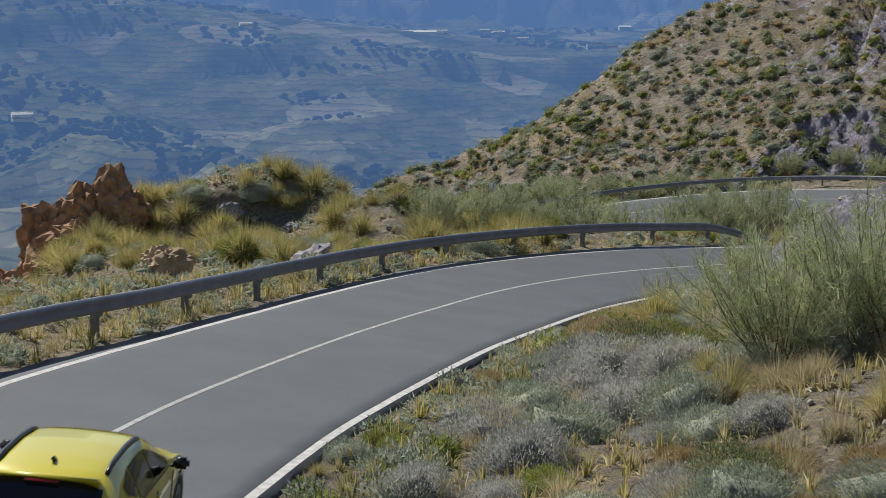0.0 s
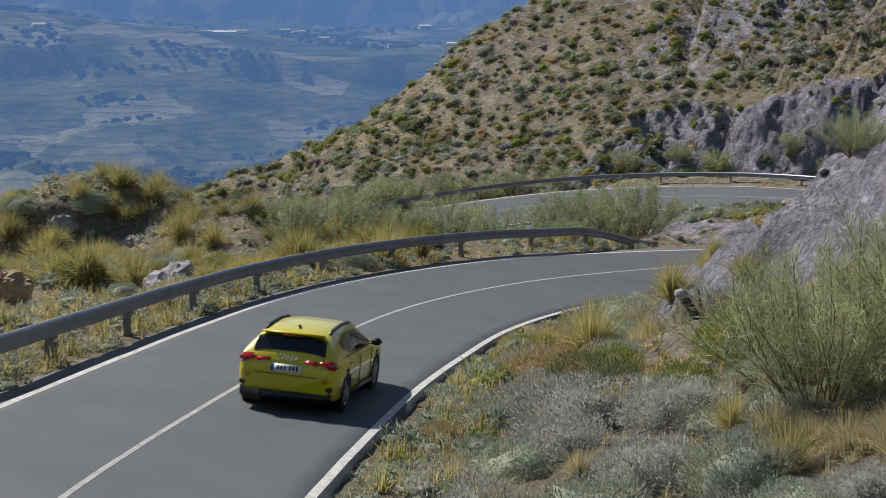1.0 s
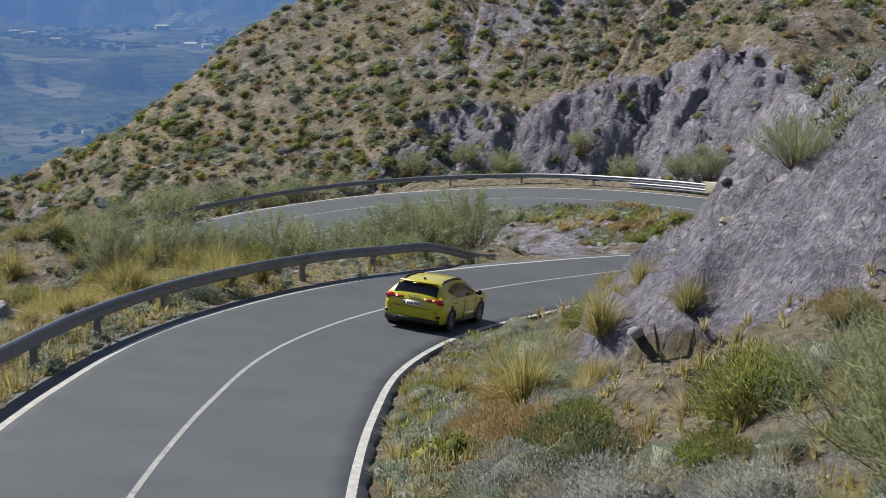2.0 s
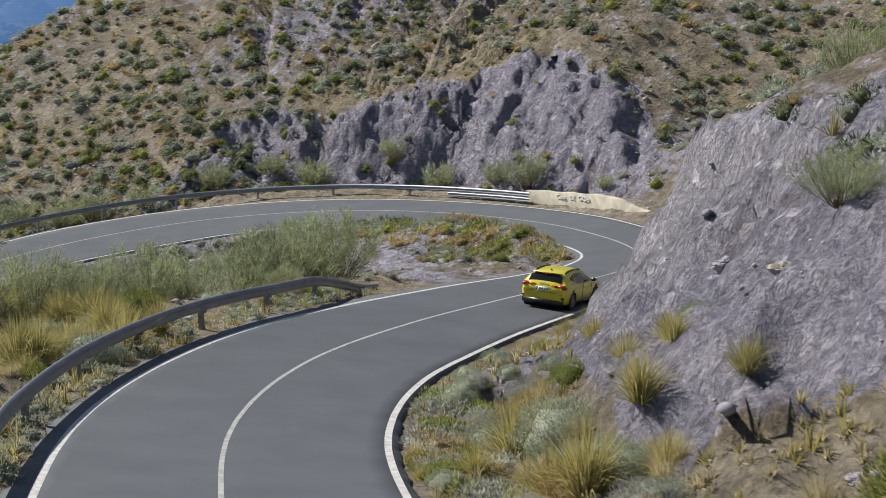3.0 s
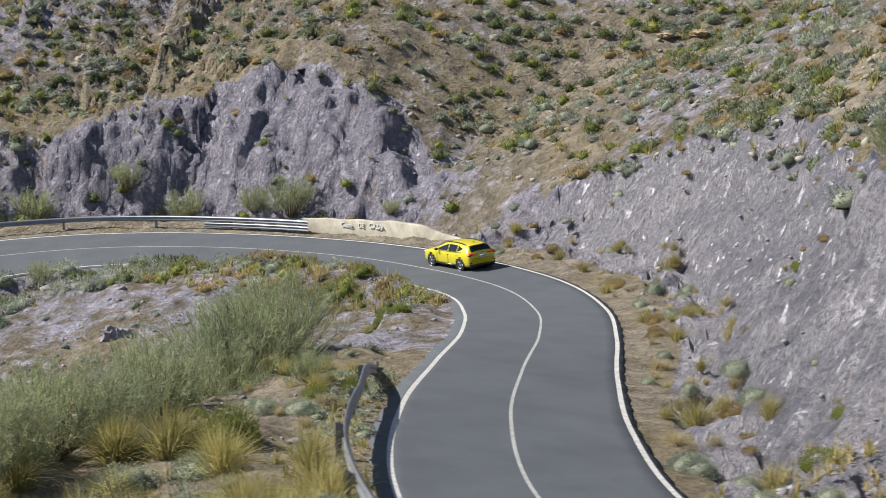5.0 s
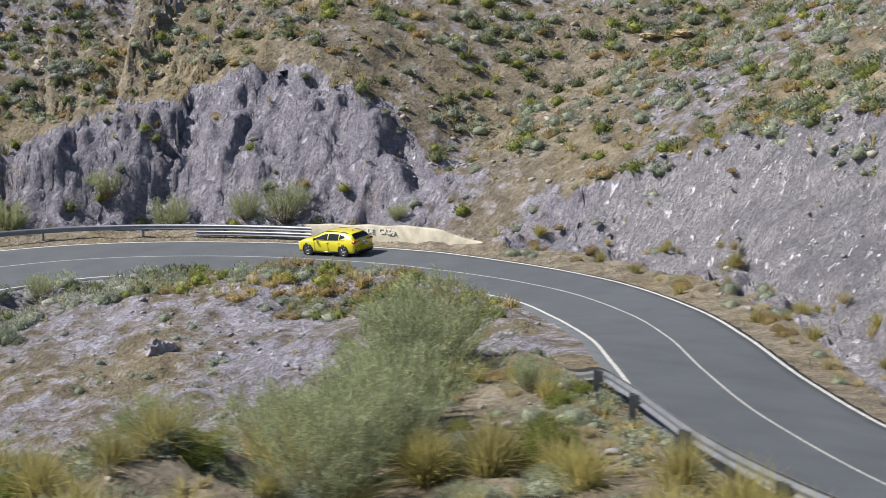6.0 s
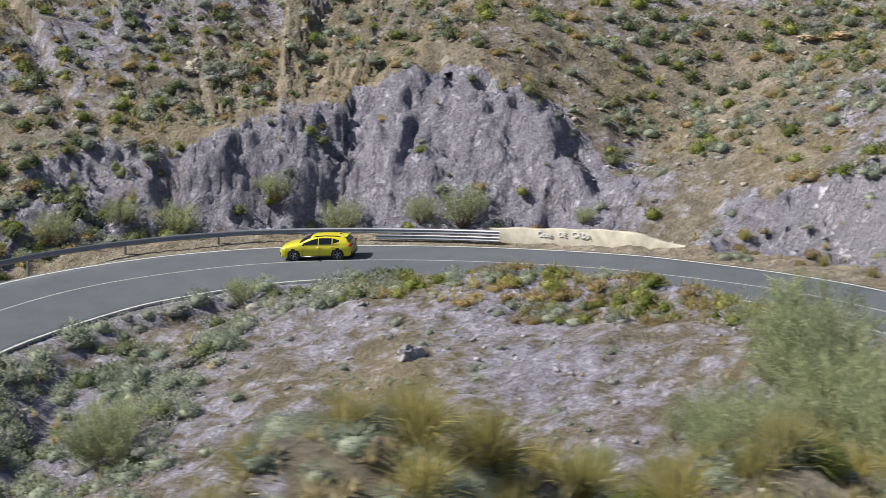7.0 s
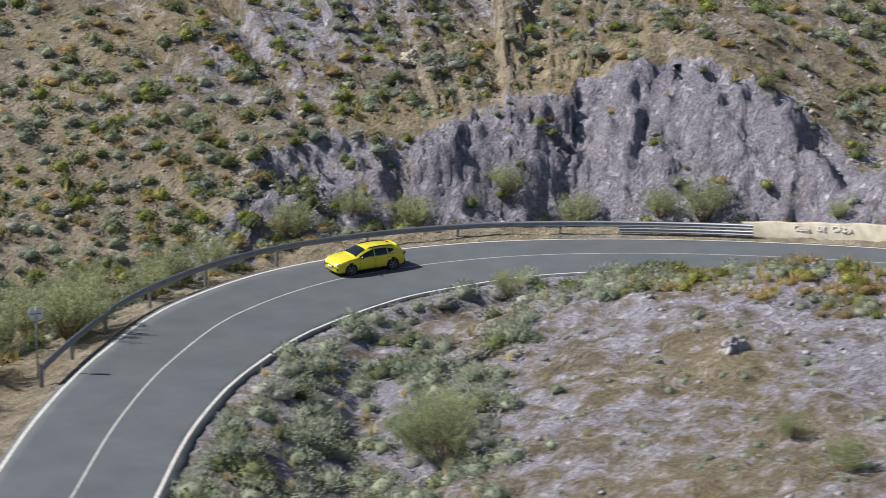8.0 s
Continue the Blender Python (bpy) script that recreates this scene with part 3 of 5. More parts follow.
def post_mesh():
    """C-shaped post with a spacer block."""
    bm = bmesh.new()
    box(bm, (0.012, 0.12, 1.05), (0.06, 0, 0.15))
    box(bm, (0.12, 0.012, 1.05), (0, 0.054, 0.15))
    box(bm, (0.12, 0.012, 1.05), (0, -0.054, 0.15))
    box(bm, (0.10, 0.10, 0.26), (0.10, 0, 0.52), 0.01)
    me = bpy.data.meshes.new("post")
    bm.to_mesh(me)
    bm.free()
    me.materials.append(POST_STEEL)
    return me


POST = post_mesh()


def guard_rail(s0, s1, offset, posts, label, **kw):
    rail = tagged(new("guard_rail"), label, "guard rail")
    beam_mesh("beam", s0, s1, offset, 0.62, rail, **kw)
    for s in posts:
        o = offset(s)
        side = -1 if o < 0 else 1
        p, q = on_road(s, o + side * 0.13), on_road(s, o)
        post = new("post", POST)
        d = (q - p).to_2d()
        post.matrix_world = Matrix.Translation(p) @ Matrix.Rotation(math.atan2(d.y, d.x), 4, "Z")
        post.parent = rail
    return rail


near_off = lambda s: float(along(s, [(8, -3.4), (24, -3.0), (30, -3.3), (36, -3.68), (42, -3.85), (54, -3.8), (60, -4.1), (64, -4.6)]))
near_rail = guard_rail(-6, 62.5, near_off, [42.1 - 4 * k for k in range(12)] + [46.1, 49.9, 53.8, 57.4], "galvanised steel guard rail running into the ground at its end", dip_end=True)
far_off = lambda s: float(along(s, [(108, 5.2), (120, 5.5), (128, 5.2), (136, 4.5), (146, 4.1), (150, 4.0)]))
far_rail = guard_rail(108.6, 149, far_off, [109.2 + 3.95 * k for k in range(10)] + [148.4], "galvanised steel guard rail along the outer bend")
beam_mesh("lower_beam", 108.6, 114.6, far_off, 0.28, far_rail)


def parapet():
    """Low concrete wall that sinks into the verge at one end."""
    ss = np.arange(99.6, 109.6, 0.25)
    verts, faces = [], []
    for s in ss:
        o = float(along(s, [(99, 6.9), (102, 6.3), (109.6, 5.6)]))
        h = 0.80 * float(smooth(99.0, 103.0, s)) + 0.03 * math.sin(s * 3.1)
        for u, v in ((0, -0.4), (0, h - 0.03), (0.03, h), (0.27, h), (0.3, h - 0.03), (0.3, -0.4)):
            p = on_road(s, o + u)
            verts.append((p.x, p.y, p.z + v))
    n = 6
    for i in range(len(ss) - 1):
        for k in range(n - 1):
            faces.append((i * n + k, i * n + k + 1, (i + 1) * n + k + 1, (i + 1) * n + k))
    m = (len(ss) - 1) * n
    faces += [(0, 1, 2, 3), (0, 3, 4, 5), (m + 3, m + 2, m + 1, m), (m + 5, m + 4, m + 3, m)]
    w = new("parapet_wall", mesh_of("parapet_wall", verts, [f[::-1] for f in faces], CONCRETE))
    return tagged(w, "low weathered concrete parapet wall at the road edge", "parapet")


wall = parapet()
CHALK = plain("white_wall_paint", (0.72, 0.72, 0.70), 0.8, 0, 0.2, 9)


def painted_word(text, s, size):
    """A word brushed in white on the road face of the parapet, read from the road."""
    curve = bpy.data.curves.new("painted_word", "FONT")
    curve.body, curve.size, curve.extrude = text, size, 0.012
    scrap = new("scrap", curve)
    me = bpy.data.meshes.new_from_object(scrap)
    bpy.data.objects.remove(scrap)
    me.materials.clear()
    me.materials.append(CHALK)
    o = float(along(s, [(99, 6.9), (102, 6.3), (109.6, 5.6)]))
    a, b = on_road(s + 0.4, o), on_road(s - 0.4, o)
    way = (b - a).normalized()
    out = Vector((way.y, -way.x, 0)).normalized()
    if out.dot(on_road(s, 0) - a) < 0:
        out = -out
    up = out.cross(way).normalized()
    m = Matrix((way, up, out)).transposed().to_4x4()
    m.translation = on_road(s, o) + out * 0.02 + up * 0.40
    word = new("painted_word", me)
    word.matrix_world = m
    word.parent = wall
    word["label"] = "white hand-painted lettering"


for word, s, size in (("Coto", 106.9, 0.40), ("DE", 105.8, 0.38), ("CAZA", 105.1, 0.40)):
    painted_word(word, s, size)


def road_sign():
    """Round sign on a steel post, its grey back turned up the road."""
    p = on_road(147.2, 4.75)
    sign = tagged(new("road_sign"), "round metal road sign on a galvanised post beside the guard rail", "road sign")
    sign.location = p
    bm = bmesh.new()
    bmesh.ops.create_cone(bm, segments=10, radius1=0.035, radius2=0.035, depth=2.9, cap_ends=True, matrix=Matrix.Translation((0, 0, 1.15)))
    part("post", bm, POST_STEEL, sign)
    bm = bmesh.new()
    bmesh.ops.create_cone(bm, segments=32, radius1=0.30, radius2=0.30, depth=0.02, cap_ends=True, matrix=pose(0, 0.05, 2.3, 90, 0, 0))
    plate_ob = part("sign_plate", bm, SIGNBACK, sign, "pale round sign plate", flat=True)
    bm = bmesh.new()
    box(bm, (0.42, 0.03, 0.04), (0, 0.03, 2.3))
    part("bracket", bm, POST_STEEL, sign)
    sign.rotation_euler = (0, 0, radians(-25))
    return sign


SIGNBACK = plain("sign_back", (0.62, 0.63, 0.64), 0.5, 0.1, 0.08, 3)
road_sign()


# ---- plants: every one is made of separate leaves, blades or twigs ----
rng = np.random.default_rng(7)


def unit(v):
    return v / np.maximum(np.linalg.norm(v, axis=-1, keepdims=True), 1e-9)


def blades(base, way, length, width, bend=0.0):
    """Two-piece blades: n bases, directions, lengths."""
    n = len(base)
    side = unit(np.cross(way, rng.normal(size=(n, 3)))) * (np.asarray(width) * np.ones(n))[:, None] / 2
    L = (np.asarray(length) * np.ones(n))[:, None]
    mid = base + way * L * 0.55
    tip = base + unit(way + np.array([0, 0, -1.0]) * bend) * L
    v = np.stack([base - side, base + side, mid - side * 0.8, mid + side * 0.8, tip], 1).reshape(-1, 3)
    i = (np.arange(n) * 5)[:, None]
    f = np.concatenate([i + [0, 1, 3], i + [0, 3, 2], i + [2, 3, 4]])
    return v, f


def leaves(at, way, length, width):
    n = len(at)
    side = unit(np.cross(way, rng.normal(size=(n, 3)))) * (length * width)[:, None] / 2
    v = np.stack([at - side, at + side, at + way * length[:, None]], 1).reshape(-1, 3)
    return v, np.arange(n * 3).reshape(n, 3)


def merge(*pieces):
    v, f, k = [], [], 0
    for a, b in pieces:
        v.append(a)
        f.append(b + k)
        k += len(a)
    return np.concatenate(v), np.concatenate(f)


def lump(r, h, seed, fine=2):
    """Uneven inner body of a dense shrub."""
    bm = bmesh.new()
    bmesh.ops.create_icosphere(bm, subdivisions=fine, radius=1.0)
    for v in bm.verts:
        k = 0.78 + 0.5 * noise.noise(v.co * 1.7 + Vector((seed * 3.1, 0, 0)))
        v.co = Vector((v.co.x * r * k, v.co.y * r * k, max(v.co.z, -0.3) * h * k))
    out = np.array([v.co[:] for v in bm.verts]), np.array([[v.index for v in f.verts] for f in bm.faces])
    bm.free()
    return out


def dome(n, r, h, leaf, seed, width=0.3, core=0.8):
    d = rng.normal(size=(n, 3))
    d[:, 2] = np.abs(d[:, 2]) * 0.9
    d = unit(d)
    bumps = np.array([1 + 0.28 * noise.noise(Vector(tuple(q * 2.2 + seed))) for q in d])
    k = (rng.uniform(0.55, 1.0, n) ** 0.5 * bumps)[:, None]
    at = d * k * np.array([r, r, h])
    way = unit(d * 0.8 + rng.normal(size=(n, 3)) * 0.45 + np.array([0, 0, 0.45]))
    lv = leaves(at, way, leaf * rng.uniform(0.5, 1.4, n), width)
    return merge(lv, lump(r * core, h * core, seed, 2 if n > 300 else 1)) if core else lv


def tuft(n, h, spread, width, seed):
    a = rng.uniform(0, 2 * np.pi, n)
    lean = np.abs(rng.normal(0, spread, n))
    way = unit(np.stack([np.cos(a) * np.sin(lean), np.sin(a) * np.sin(lean), np.cos(lean)], 1))
    rad = rng.uniform(0, h * 0.16, n)
    base = np.stack([np.cos(a) * rad, np.sin(a) * rad, np.zeros(n) - 0.03], 1)
    return blades(base, way, h * rng.uniform(0.45, 1.1, n), width, 0.35)


def broom(height, spread, twigs, width, seed):
    """Stems and thin upright twigs of a broom bush."""
    r = np.random.default_rng(seed)
    stems_v, stems_f, k = [], [], 0
    at, way = [], []
    for b in range(22):
        a, lean = r.uniform(0, 2 * np.pi), (0.12 + 0.95 * r.uniform() ** 0.8) * spread * 0.85
        d = np.array([math.cos(a) * math.sin(lean), math.sin(a) * math.sin(lean), math.cos(lean)])
        for fork in range(4):
            p = np.array([math.cos(a) * 0.07, math.sin(a) * 0.07, -0.03])
            q = unit(d + r.normal(size=3) * 0.13)
            L = height * r.uniform(0.5, 0.85) / 7
            for seg in range(8):
                w = 0.0062 * (1 - seg / 9.5)
                for c in range(3):
                    stems_v.append(p + w * np.array([math.cos(c * 2.1), math.sin(c * 2.1), 0]))
                if seg:
                    for c in range(3):
                        i, j = k + (seg - 1) * 3 + c, k + (seg - 1) * 3 + (c + 1) % 3
                        stems_f += [(i, j, j + 3), (i, j + 3, i + 3)]
                if seg > 2:
                    n = int(twigs / (22 * 4 * 5) * (0.3 + 0.28 * (seg - 2)))
                    at.append(p - q * L * r.uniform(0, 1, (n, 1)) + r.normal(size=(n, 3)) * 0.02)
                    way.append(unit(q * 0.6 + r.normal(size=(n, 3)) * 0.5 + np.array([0, 0, 0.2])))
                q = unit(q + r.normal(size=3) * 0.12 + np.array([0, 0, 0.06]))
                p = p + q * L
            k += 24
    at, way = np.concatenate(at), np.concatenate(way)
    n = len(at)
    return (np.array(stems_v), np.array(stems_f)), leaves(at, way, height * r.uniform(0.03, 0.085, n), width / (0.058 * height))


MESHES = {}


def kept(name, vf, material):
    MESHES[name] = mesh_of(name, *vf, material)
    return MESHES[name]


NEAR_KINDS = {
    "sage_bush": [kept("sage_bush", dome(6000, 0.55, 0.46, 0.034, i, 0.34, 0.93), SAGE) for i in (1, 2)],
    "silver_bush": [kept("silver_bush", dome(7000, 0.60, 0.48, 0.036, i, 0.3, 0.93), SILVER) for i in (3, 4)],
    "dark_bush": [kept("dark_bush", dome(6000, 0.55, 0.52, 0.036, i, 0.34, 0.93), DARKGREEN) for i in (5, 6)],
    "green_bush": [kept("green_bush", dome(4500, 0.48, 0.50, 0.05, i, 0.22, 0.88), GREEN) for i in (7, 8)],
    "russet_bush": [kept("russet_bush", dome(4200, 0.5, 0.42, 0.065, i, 0.12, 0.78), RUSSET) for i in (9, 10)],
    "straw_tuft": [kept("straw_tuft", tuft(430, 0.55, 0.55, 0.0065, i), STRAW) for i in (11, 12, 13)],
    "esparto_tuft": [kept("esparto_tuft", tuft(480, 0.85, 0.5, 0.0105, i), ESPARTO) for i in (14, 15, 16)],
}
LABELS = {
    "sage_bush": ("rounded grey-green sage bush on dry ground", "bush"),
    "silver_bush": ("rounded silvery grey lavender bush on the verge", "bush"),
    "dark_bush": ("dense dark green bush on stony ground", "bush"),
    "green_bush": ("bright olive green bush on a bare slope", "bush"),
    "russet_bush": ("dry russet brown scrub beside the road", "bush"),
    "straw_tuft": ("tuft of dry straw-coloured grass", "grass tuft"),
    "esparto_tuft": ("tall tuft of yellow-green esparto grass", "grass tuft"),
}


def ground_at(x, y):
    z, _ = heights(np.atleast_1d(float(x)), np.atleast_1d(float(y)))
    return float(z[0])


def plant(kind, x, y, size, z=None):
    ob = new(kind, NEAR_KINDS[kind][rng.integers(len(NEAR_KINDS[kind]))])
    z = ground_at(x, y) if z is None else z
    sc = size * rng.uniform(0.9, 1.1)
    ob.matrix_world = Matrix.Translation((x, y, z - 0.04)) @ Matrix.Rotation(rng.uniform(0, 6.28), 4, "Z") @ Matrix.Diagonal((sc, sc * rng.uniform(0.85, 1.15), sc * rng.uniform(0.85, 1.1), 1))
    return tagged(ob, *LABELS[kind], group="roadside plants")


BROOMS = [(broom(1.0, sp, tw, wd, sd), nm) for sp, tw, wd, sd, nm in ((1.3, 15000, 0.0032, 31, "near"), (1.1, 8500, 0.005, 32, "mid"), (1.25, 8500, 0.005, 33, "mid"), (0.95, 4500, 0.009, 34, "far"), (1.1, 4500, 0.009, 35, "far"))]
BROOM_MESH = [(mesh_of("stem", *st, STEM), mesh_of("foliage", *tw, BROOMLEAF), nm) for (st, tw), nm in BROOMS]


def broom_bush(x, y, height, which, label="large airy green broom bush with brown stems"):
    bush = tagged(new("broom_bush"), label, "bush", group="broom bushes")
    for nm, me in zip(("stem", "foliage"), BROOM_MESH[which][:2]):
        o = new(nm, me)
        o.parent = bush
    bush.matrix_world = Matrix.Translation((x, y, ground_at(x, y) - 0.05)) @ Matrix.Rotation(rng.uniform(0, 6.28), 4, "Z") @ Matrix.Diagonal((height, height, height, 1))
    return bush


# large brooms
for x, y, h in ((5.3, 23.8, 2.9), (6.9, 23.2, 3.5), (8.9, 24.6, 3.4), (8.0, 20.6, 2.4)):
    broom_bush(x, y, h, 0)
for x, y, h, w in ((14.6, 69.2, 3.4, 1), (13.0, 68.6, 3.0, 2), (11.5, 67.3, 3.3, 1), (9.6, 66.2, 2.7, 2), (7.6, 64.8, 2.5, 1), (5.7, 63.0, 2.6, 2), (3.6, 61.6, 2.3, 1), (1.6, 60.4, 2.4, 2), (12.4, 70.2, 2.6, 2), (9.8, 68.4, 2.4, 1), (6.4, 66.4, 2.2, 2), (3.2, 64.4, 2.0, 1), (-0.4, 59.2, 2.3, 1), (-0.6, 63.0, 1.9, 2), (10.2, 62.4, 1.1, 2), (16.4, 70.4, 1.6, 1)):
    broom_bush(x, y, h * 1.12, w)
for s, o, h, w in ((105.8, 8.6, 1.3, 3), (111.5, 8.8, 3.2, 3), (113.2, 8.4, 2.2, 4), (116.5, 8.4, 2.8, 4), (119, 9.2, 2.2, 3), (122.5, 8.6, 2.8, 4), (124.5, 9.4, 2.2, 3), (127, 9.0, 2.6, 3), (130, 8.6, 2.6, 4), (132.5, 8.0, 3.0, 3), (136, 9.0, 2.8, 4), (141.4, 5.7, 3.6, 3), (139.8, 6.0, 3.3, 4), (134.6, 6.6, 2.4, 3), (140, 8.6, 3.2, 4), (143, 8.2, 2.8, 4), (147, 7.5, 2.6, 3), (151, 7.0, 2.4, 4), (120.5, -5.8, 1.8, 3)):
    p = on_road(s, o)
    broom_bush(p.x, p.y, h, w)
for x, y, h, w in ((10.6, 95.8, 3.2, 2), (11.8, 97.6, 2.6, 1), (14.5, 76.5, 1.6, 1), (9.5, 73, 1.5, 2), (16.5, 72.5, 1.4, 1), (4.5, 72.5, 1.3, 2), (12.6, 81, 1.6, 1), (18.5, 76, 1.4, 2), (0.5, 70.5, 1.2, 1), (15, 84, 1.2, 2)):
    broom_bush(x, y, h, w)
broom_bush(11.4, 37.7, 1.5, 0, "rounded pale green broom bush on the cutting")
broom_bush(24, 51.5, 2.6, 2, "green broom bush above the cutting")
broom_bush(28, 56, 2.2, 1, "green broom bush above the cutting")

# near verge on the inner side: bushes and grass
near_pick = (("silver_bush", 0.11), ("sage_bush", 0.14), ("straw_tuft", 0.53), ("russet_bush", 0.12), ("esparto_tuft", 0.03), ("dark_bush", 0.02), ("green_bush", 0.05))
names_, odds_ = [a for a, _ in near_pick], [b for _, b in near_pick]
for i in range(290):
    s = rng.uniform(8, 46)
    o = 4.1 + 8.5 * rng.uniform(0, 1) ** 1.2
    if (s > 36 and o > 6.2) or (s > 31.5 and o > 7.2):
        continue
    p = on_road(s, o)
    kind = names_[rng.choice(len(names_), p=odds_)]
    plant(kind, p.x, p.y, rng.uniform(0.55, 1.25) * (0.75 if o < 4.8 else 1))
for s, o, k, z in ((26.3, 5.3, "silver_bush", 1.5), (27.1, 6.2, "dark_bush", 1.7), (23.0, 6.3, "silver_bush", 2.0), (22.0, 7.6, "silver_bush", 1.5), (29.3, 5.0, "russet_bush", 1.8), (29.8, 5.8, "russet_bush", 1.4), (24.6, 4.7, "sage_bush", 1.0), (21.5, 6.0, "silver_bush", 1.5), (20.5, 5.4, "sage_bush", 1.3), (17.6, 5.2, "silver_bush", 1.5), (16.6, 6.4, "sage_bush", 1.5), (18.6, 7.2, "silver_bush", 1.4), (14.6, 6.0, "silver_bush", 1.3), (15.4, 8.4, "sage_bush", 1.2), (27.4, 8.8, "green_bush", 1.9), (25.6, 10.2, "russet_bush", 1.5), (33.2, 5.6, "esparto_tuft", 1.5), (33.9, 5.2, "esparto_tuft", 1.3), (34.6, 6.2, "sage_bush", 1.4), (33.0, 6.8, "esparto_tuft", 1.2), (31.6, 6.4, "sage_bush", 1.1), (37.6, 5.0, "esparto_tuft", 1.5), (38.4, 5.4, "esparto_tuft", 1.3), (39.0, 4.7, "sage_bush", 1.3), (37.0, 5.8, "sage_bush", 1.5), (40.2, 5.2, "russet_bush", 1.0),
                   (33.5, 5.6, "russet_bush", 1.5), (36.0, 7.0, "esparto_tuft", 1.2), (37.2, 7.8, "esparto_tuft", 0.9), (35, 8.6, "esparto_tuft", 1.0), (38.5, 8.4, "sage_bush", 0.8), (41.8, 6.3, "green_bush", 0.95), (48.6, 5.5, "green_bush", 0.9), (41, 8.2, "esparto_tuft", 0.8), (43, 6.8, "esparto_tuft", 0.9), (39.5, 7.2, "esparto_tuft", 0.9), (57, 5.2, "russet_bush", 0.8), (54, 5.0, "russet_bush", 0.7)):
    p = on_road(s, o)
    plant(k, p.x, p.y, z)
for i in range(80):
    s = rng.uniform(9, 46)
    p = on_road(s, float(line_right(s)) + rng.uniform(0.4, 1.3))
    plant(("straw_tuft", "esparto_tuft", "sage_bush", "green_bush")[rng.choice(4, p=(0.5, 0.2, 0.2, 0.1))], p.x, p.y, rng.uniform(0.35, 0.7))
# strip along the foot of the cutting
for i in range(130):
    s = rng.uniform(44, 98)
    r0 = float(line_right(s)) + 0.75
    o = r0 + (float(along(s, CUT_START)) + 0.6 - r0) * rng.uniform(0, 1) ** 0.8
    p = on_road(s, o)
    plant(("straw_tuft", "esparto_tuft", "russet_bush", "sage_bush")[rng.choice(4, p=(0.38, 0.2, 0.2, 0.22))], p.x, p.y, rng.uniform(0.45, 1.0))
# scattered bushes on the bare cut face
for i in range(46):
    s = rng.uniform(50, 94)
    o = float(along(s, CUT_START)) + rng.uniform(0.8, 7)
    p = on_road(s, o)
    plant(("green_bush", "russet_bush", "sage_bush", "straw_tuft")[rng.choice(4, p=(0.15, 0.2, 0.25, 0.4))], p.x, p.y, rng.uniform(0.25, 0.6))
# verge behind the near guard rail
for i in range(120):
    s = rng.uniform(14, 62)
    o = -4.3 - 3.6 * rng.uniform(0, 1)
    p = on_road(s, o)
    plant(("straw_tuft", "esparto_tuft", "russet_bush", "sage_bush", "green_bush")[rng.choice(5, p=(0.5, 0.16, 0.14, 0.13, 0.07))], p.x, p.y, rng.uniform(0.4, 0.85))
# bright low weeds on the gravel inside the bend
for i in range(9):
    plant("green_bush", 24.2 + rng.uniform(-1.6, 1.6), 75.9 + rng.uniform(-0.8, 0.8), rng.uniform(0.45, 0.75))
# knoll
for i in range(330):
    x, y = rng.uniform(-17.5, 4), rng.uniform(50, 70)
    s, o = road_frame(x, y)
    if float(o) > float(line_left(float(s))) - 1.1:
        continue
    plant(("esparto_tuft", "straw_tuft", "sage_bush", "green_bush")[rng.choice(4, p=(0.78, 0.06, 0.11, 0.05))], x, y, rng.uniform(0.8, 1.6))


def scatter(name, kinds, count, where, label, category, sizes):
    """Uncountable plants as one object."""
    vs, fs, ms, k = [], [], [], 0
    x, y = where(count)
    z, sh = heights(x, y)
    s, off = road_frame(x, y)
    ok = (off > line_right(s) + 0.4) | (off < line_left(s) - 0.5)
    for i in np.nonzero(ok)[0]:
        j = rng.integers(len(kinds))
        (v, f), m = kinds[j]
        a, sc = rng.uniform(0, 6.28), rng.uniform(*sizes)
        c, sn = math.cos(a) * sc, math.sin(a) * sc
        vs.append(np.stack([v[:, 0] * c - v[:, 1] * sn + x[i], v[:, 0] * sn + v[:, 1] * c + y[i], v[:, 2] * sc * rng.uniform(0.8, 1.15) + z[i] - 0.03], 1))
        fs.append(f + k)
        ms.append(np.full(len(f), m, np.int32))
        k += len(v)
    me = mesh_of(name, np.concatenate(vs), np.concatenate(fs), SAGE)
    me.materials.clear()
    for m in (SAGE, SILVER, DARKGREEN, GREEN, RUSSET, STRAW, ESPARTO):
        me.materials.append(m)
    me.polygons.foreach_set("material_index", np.concatenate(ms))
    return tagged(new(name, me), label, category, kind="stuff")


SMALL = [(dome(170, 0.5, 0.42, 0.11, 41, 0.45, 0.92), 0), (dome(170, 0.5, 0.40, 0.11, 42, 0.45, 0.92), 1), (dome(170, 0.5, 0.45, 0.12, 43, 0.45, 0.92), 2), (dome(170, 0.45, 0.45, 0.13, 44, 0.4, 0.9), 3), (dome(170, 0.5, 0.45, 0.11, 45, 0.45, 0.92), 0), (tuft(26, 0.6, 0.5, 0.035, 46), 6), (tuft(26, 0.45, 0.55, 0.035, 47), 5), (dome(160, 0.5, 0.35, 0.13, 48, 0.3, 0.85), 4)]
ROUND = [(dome(230, 0.5, 0.44, 0.10, 61, 0.4, 0.9), 0), (dome(230, 0.5, 0.42, 0.10, 62, 0.4, 0.9), 0), (dome(210, 0.5, 0.40, 0.10, 63, 0.4, 0.9), 1), (dome(210, 0.5, 0.42, 0.11, 64, 0.4, 0.9), 2)]
HILL = [SMALL[i] for i in (0, 0, 1, 2, 2, 3, 4, 5, 5, 6, 7)]


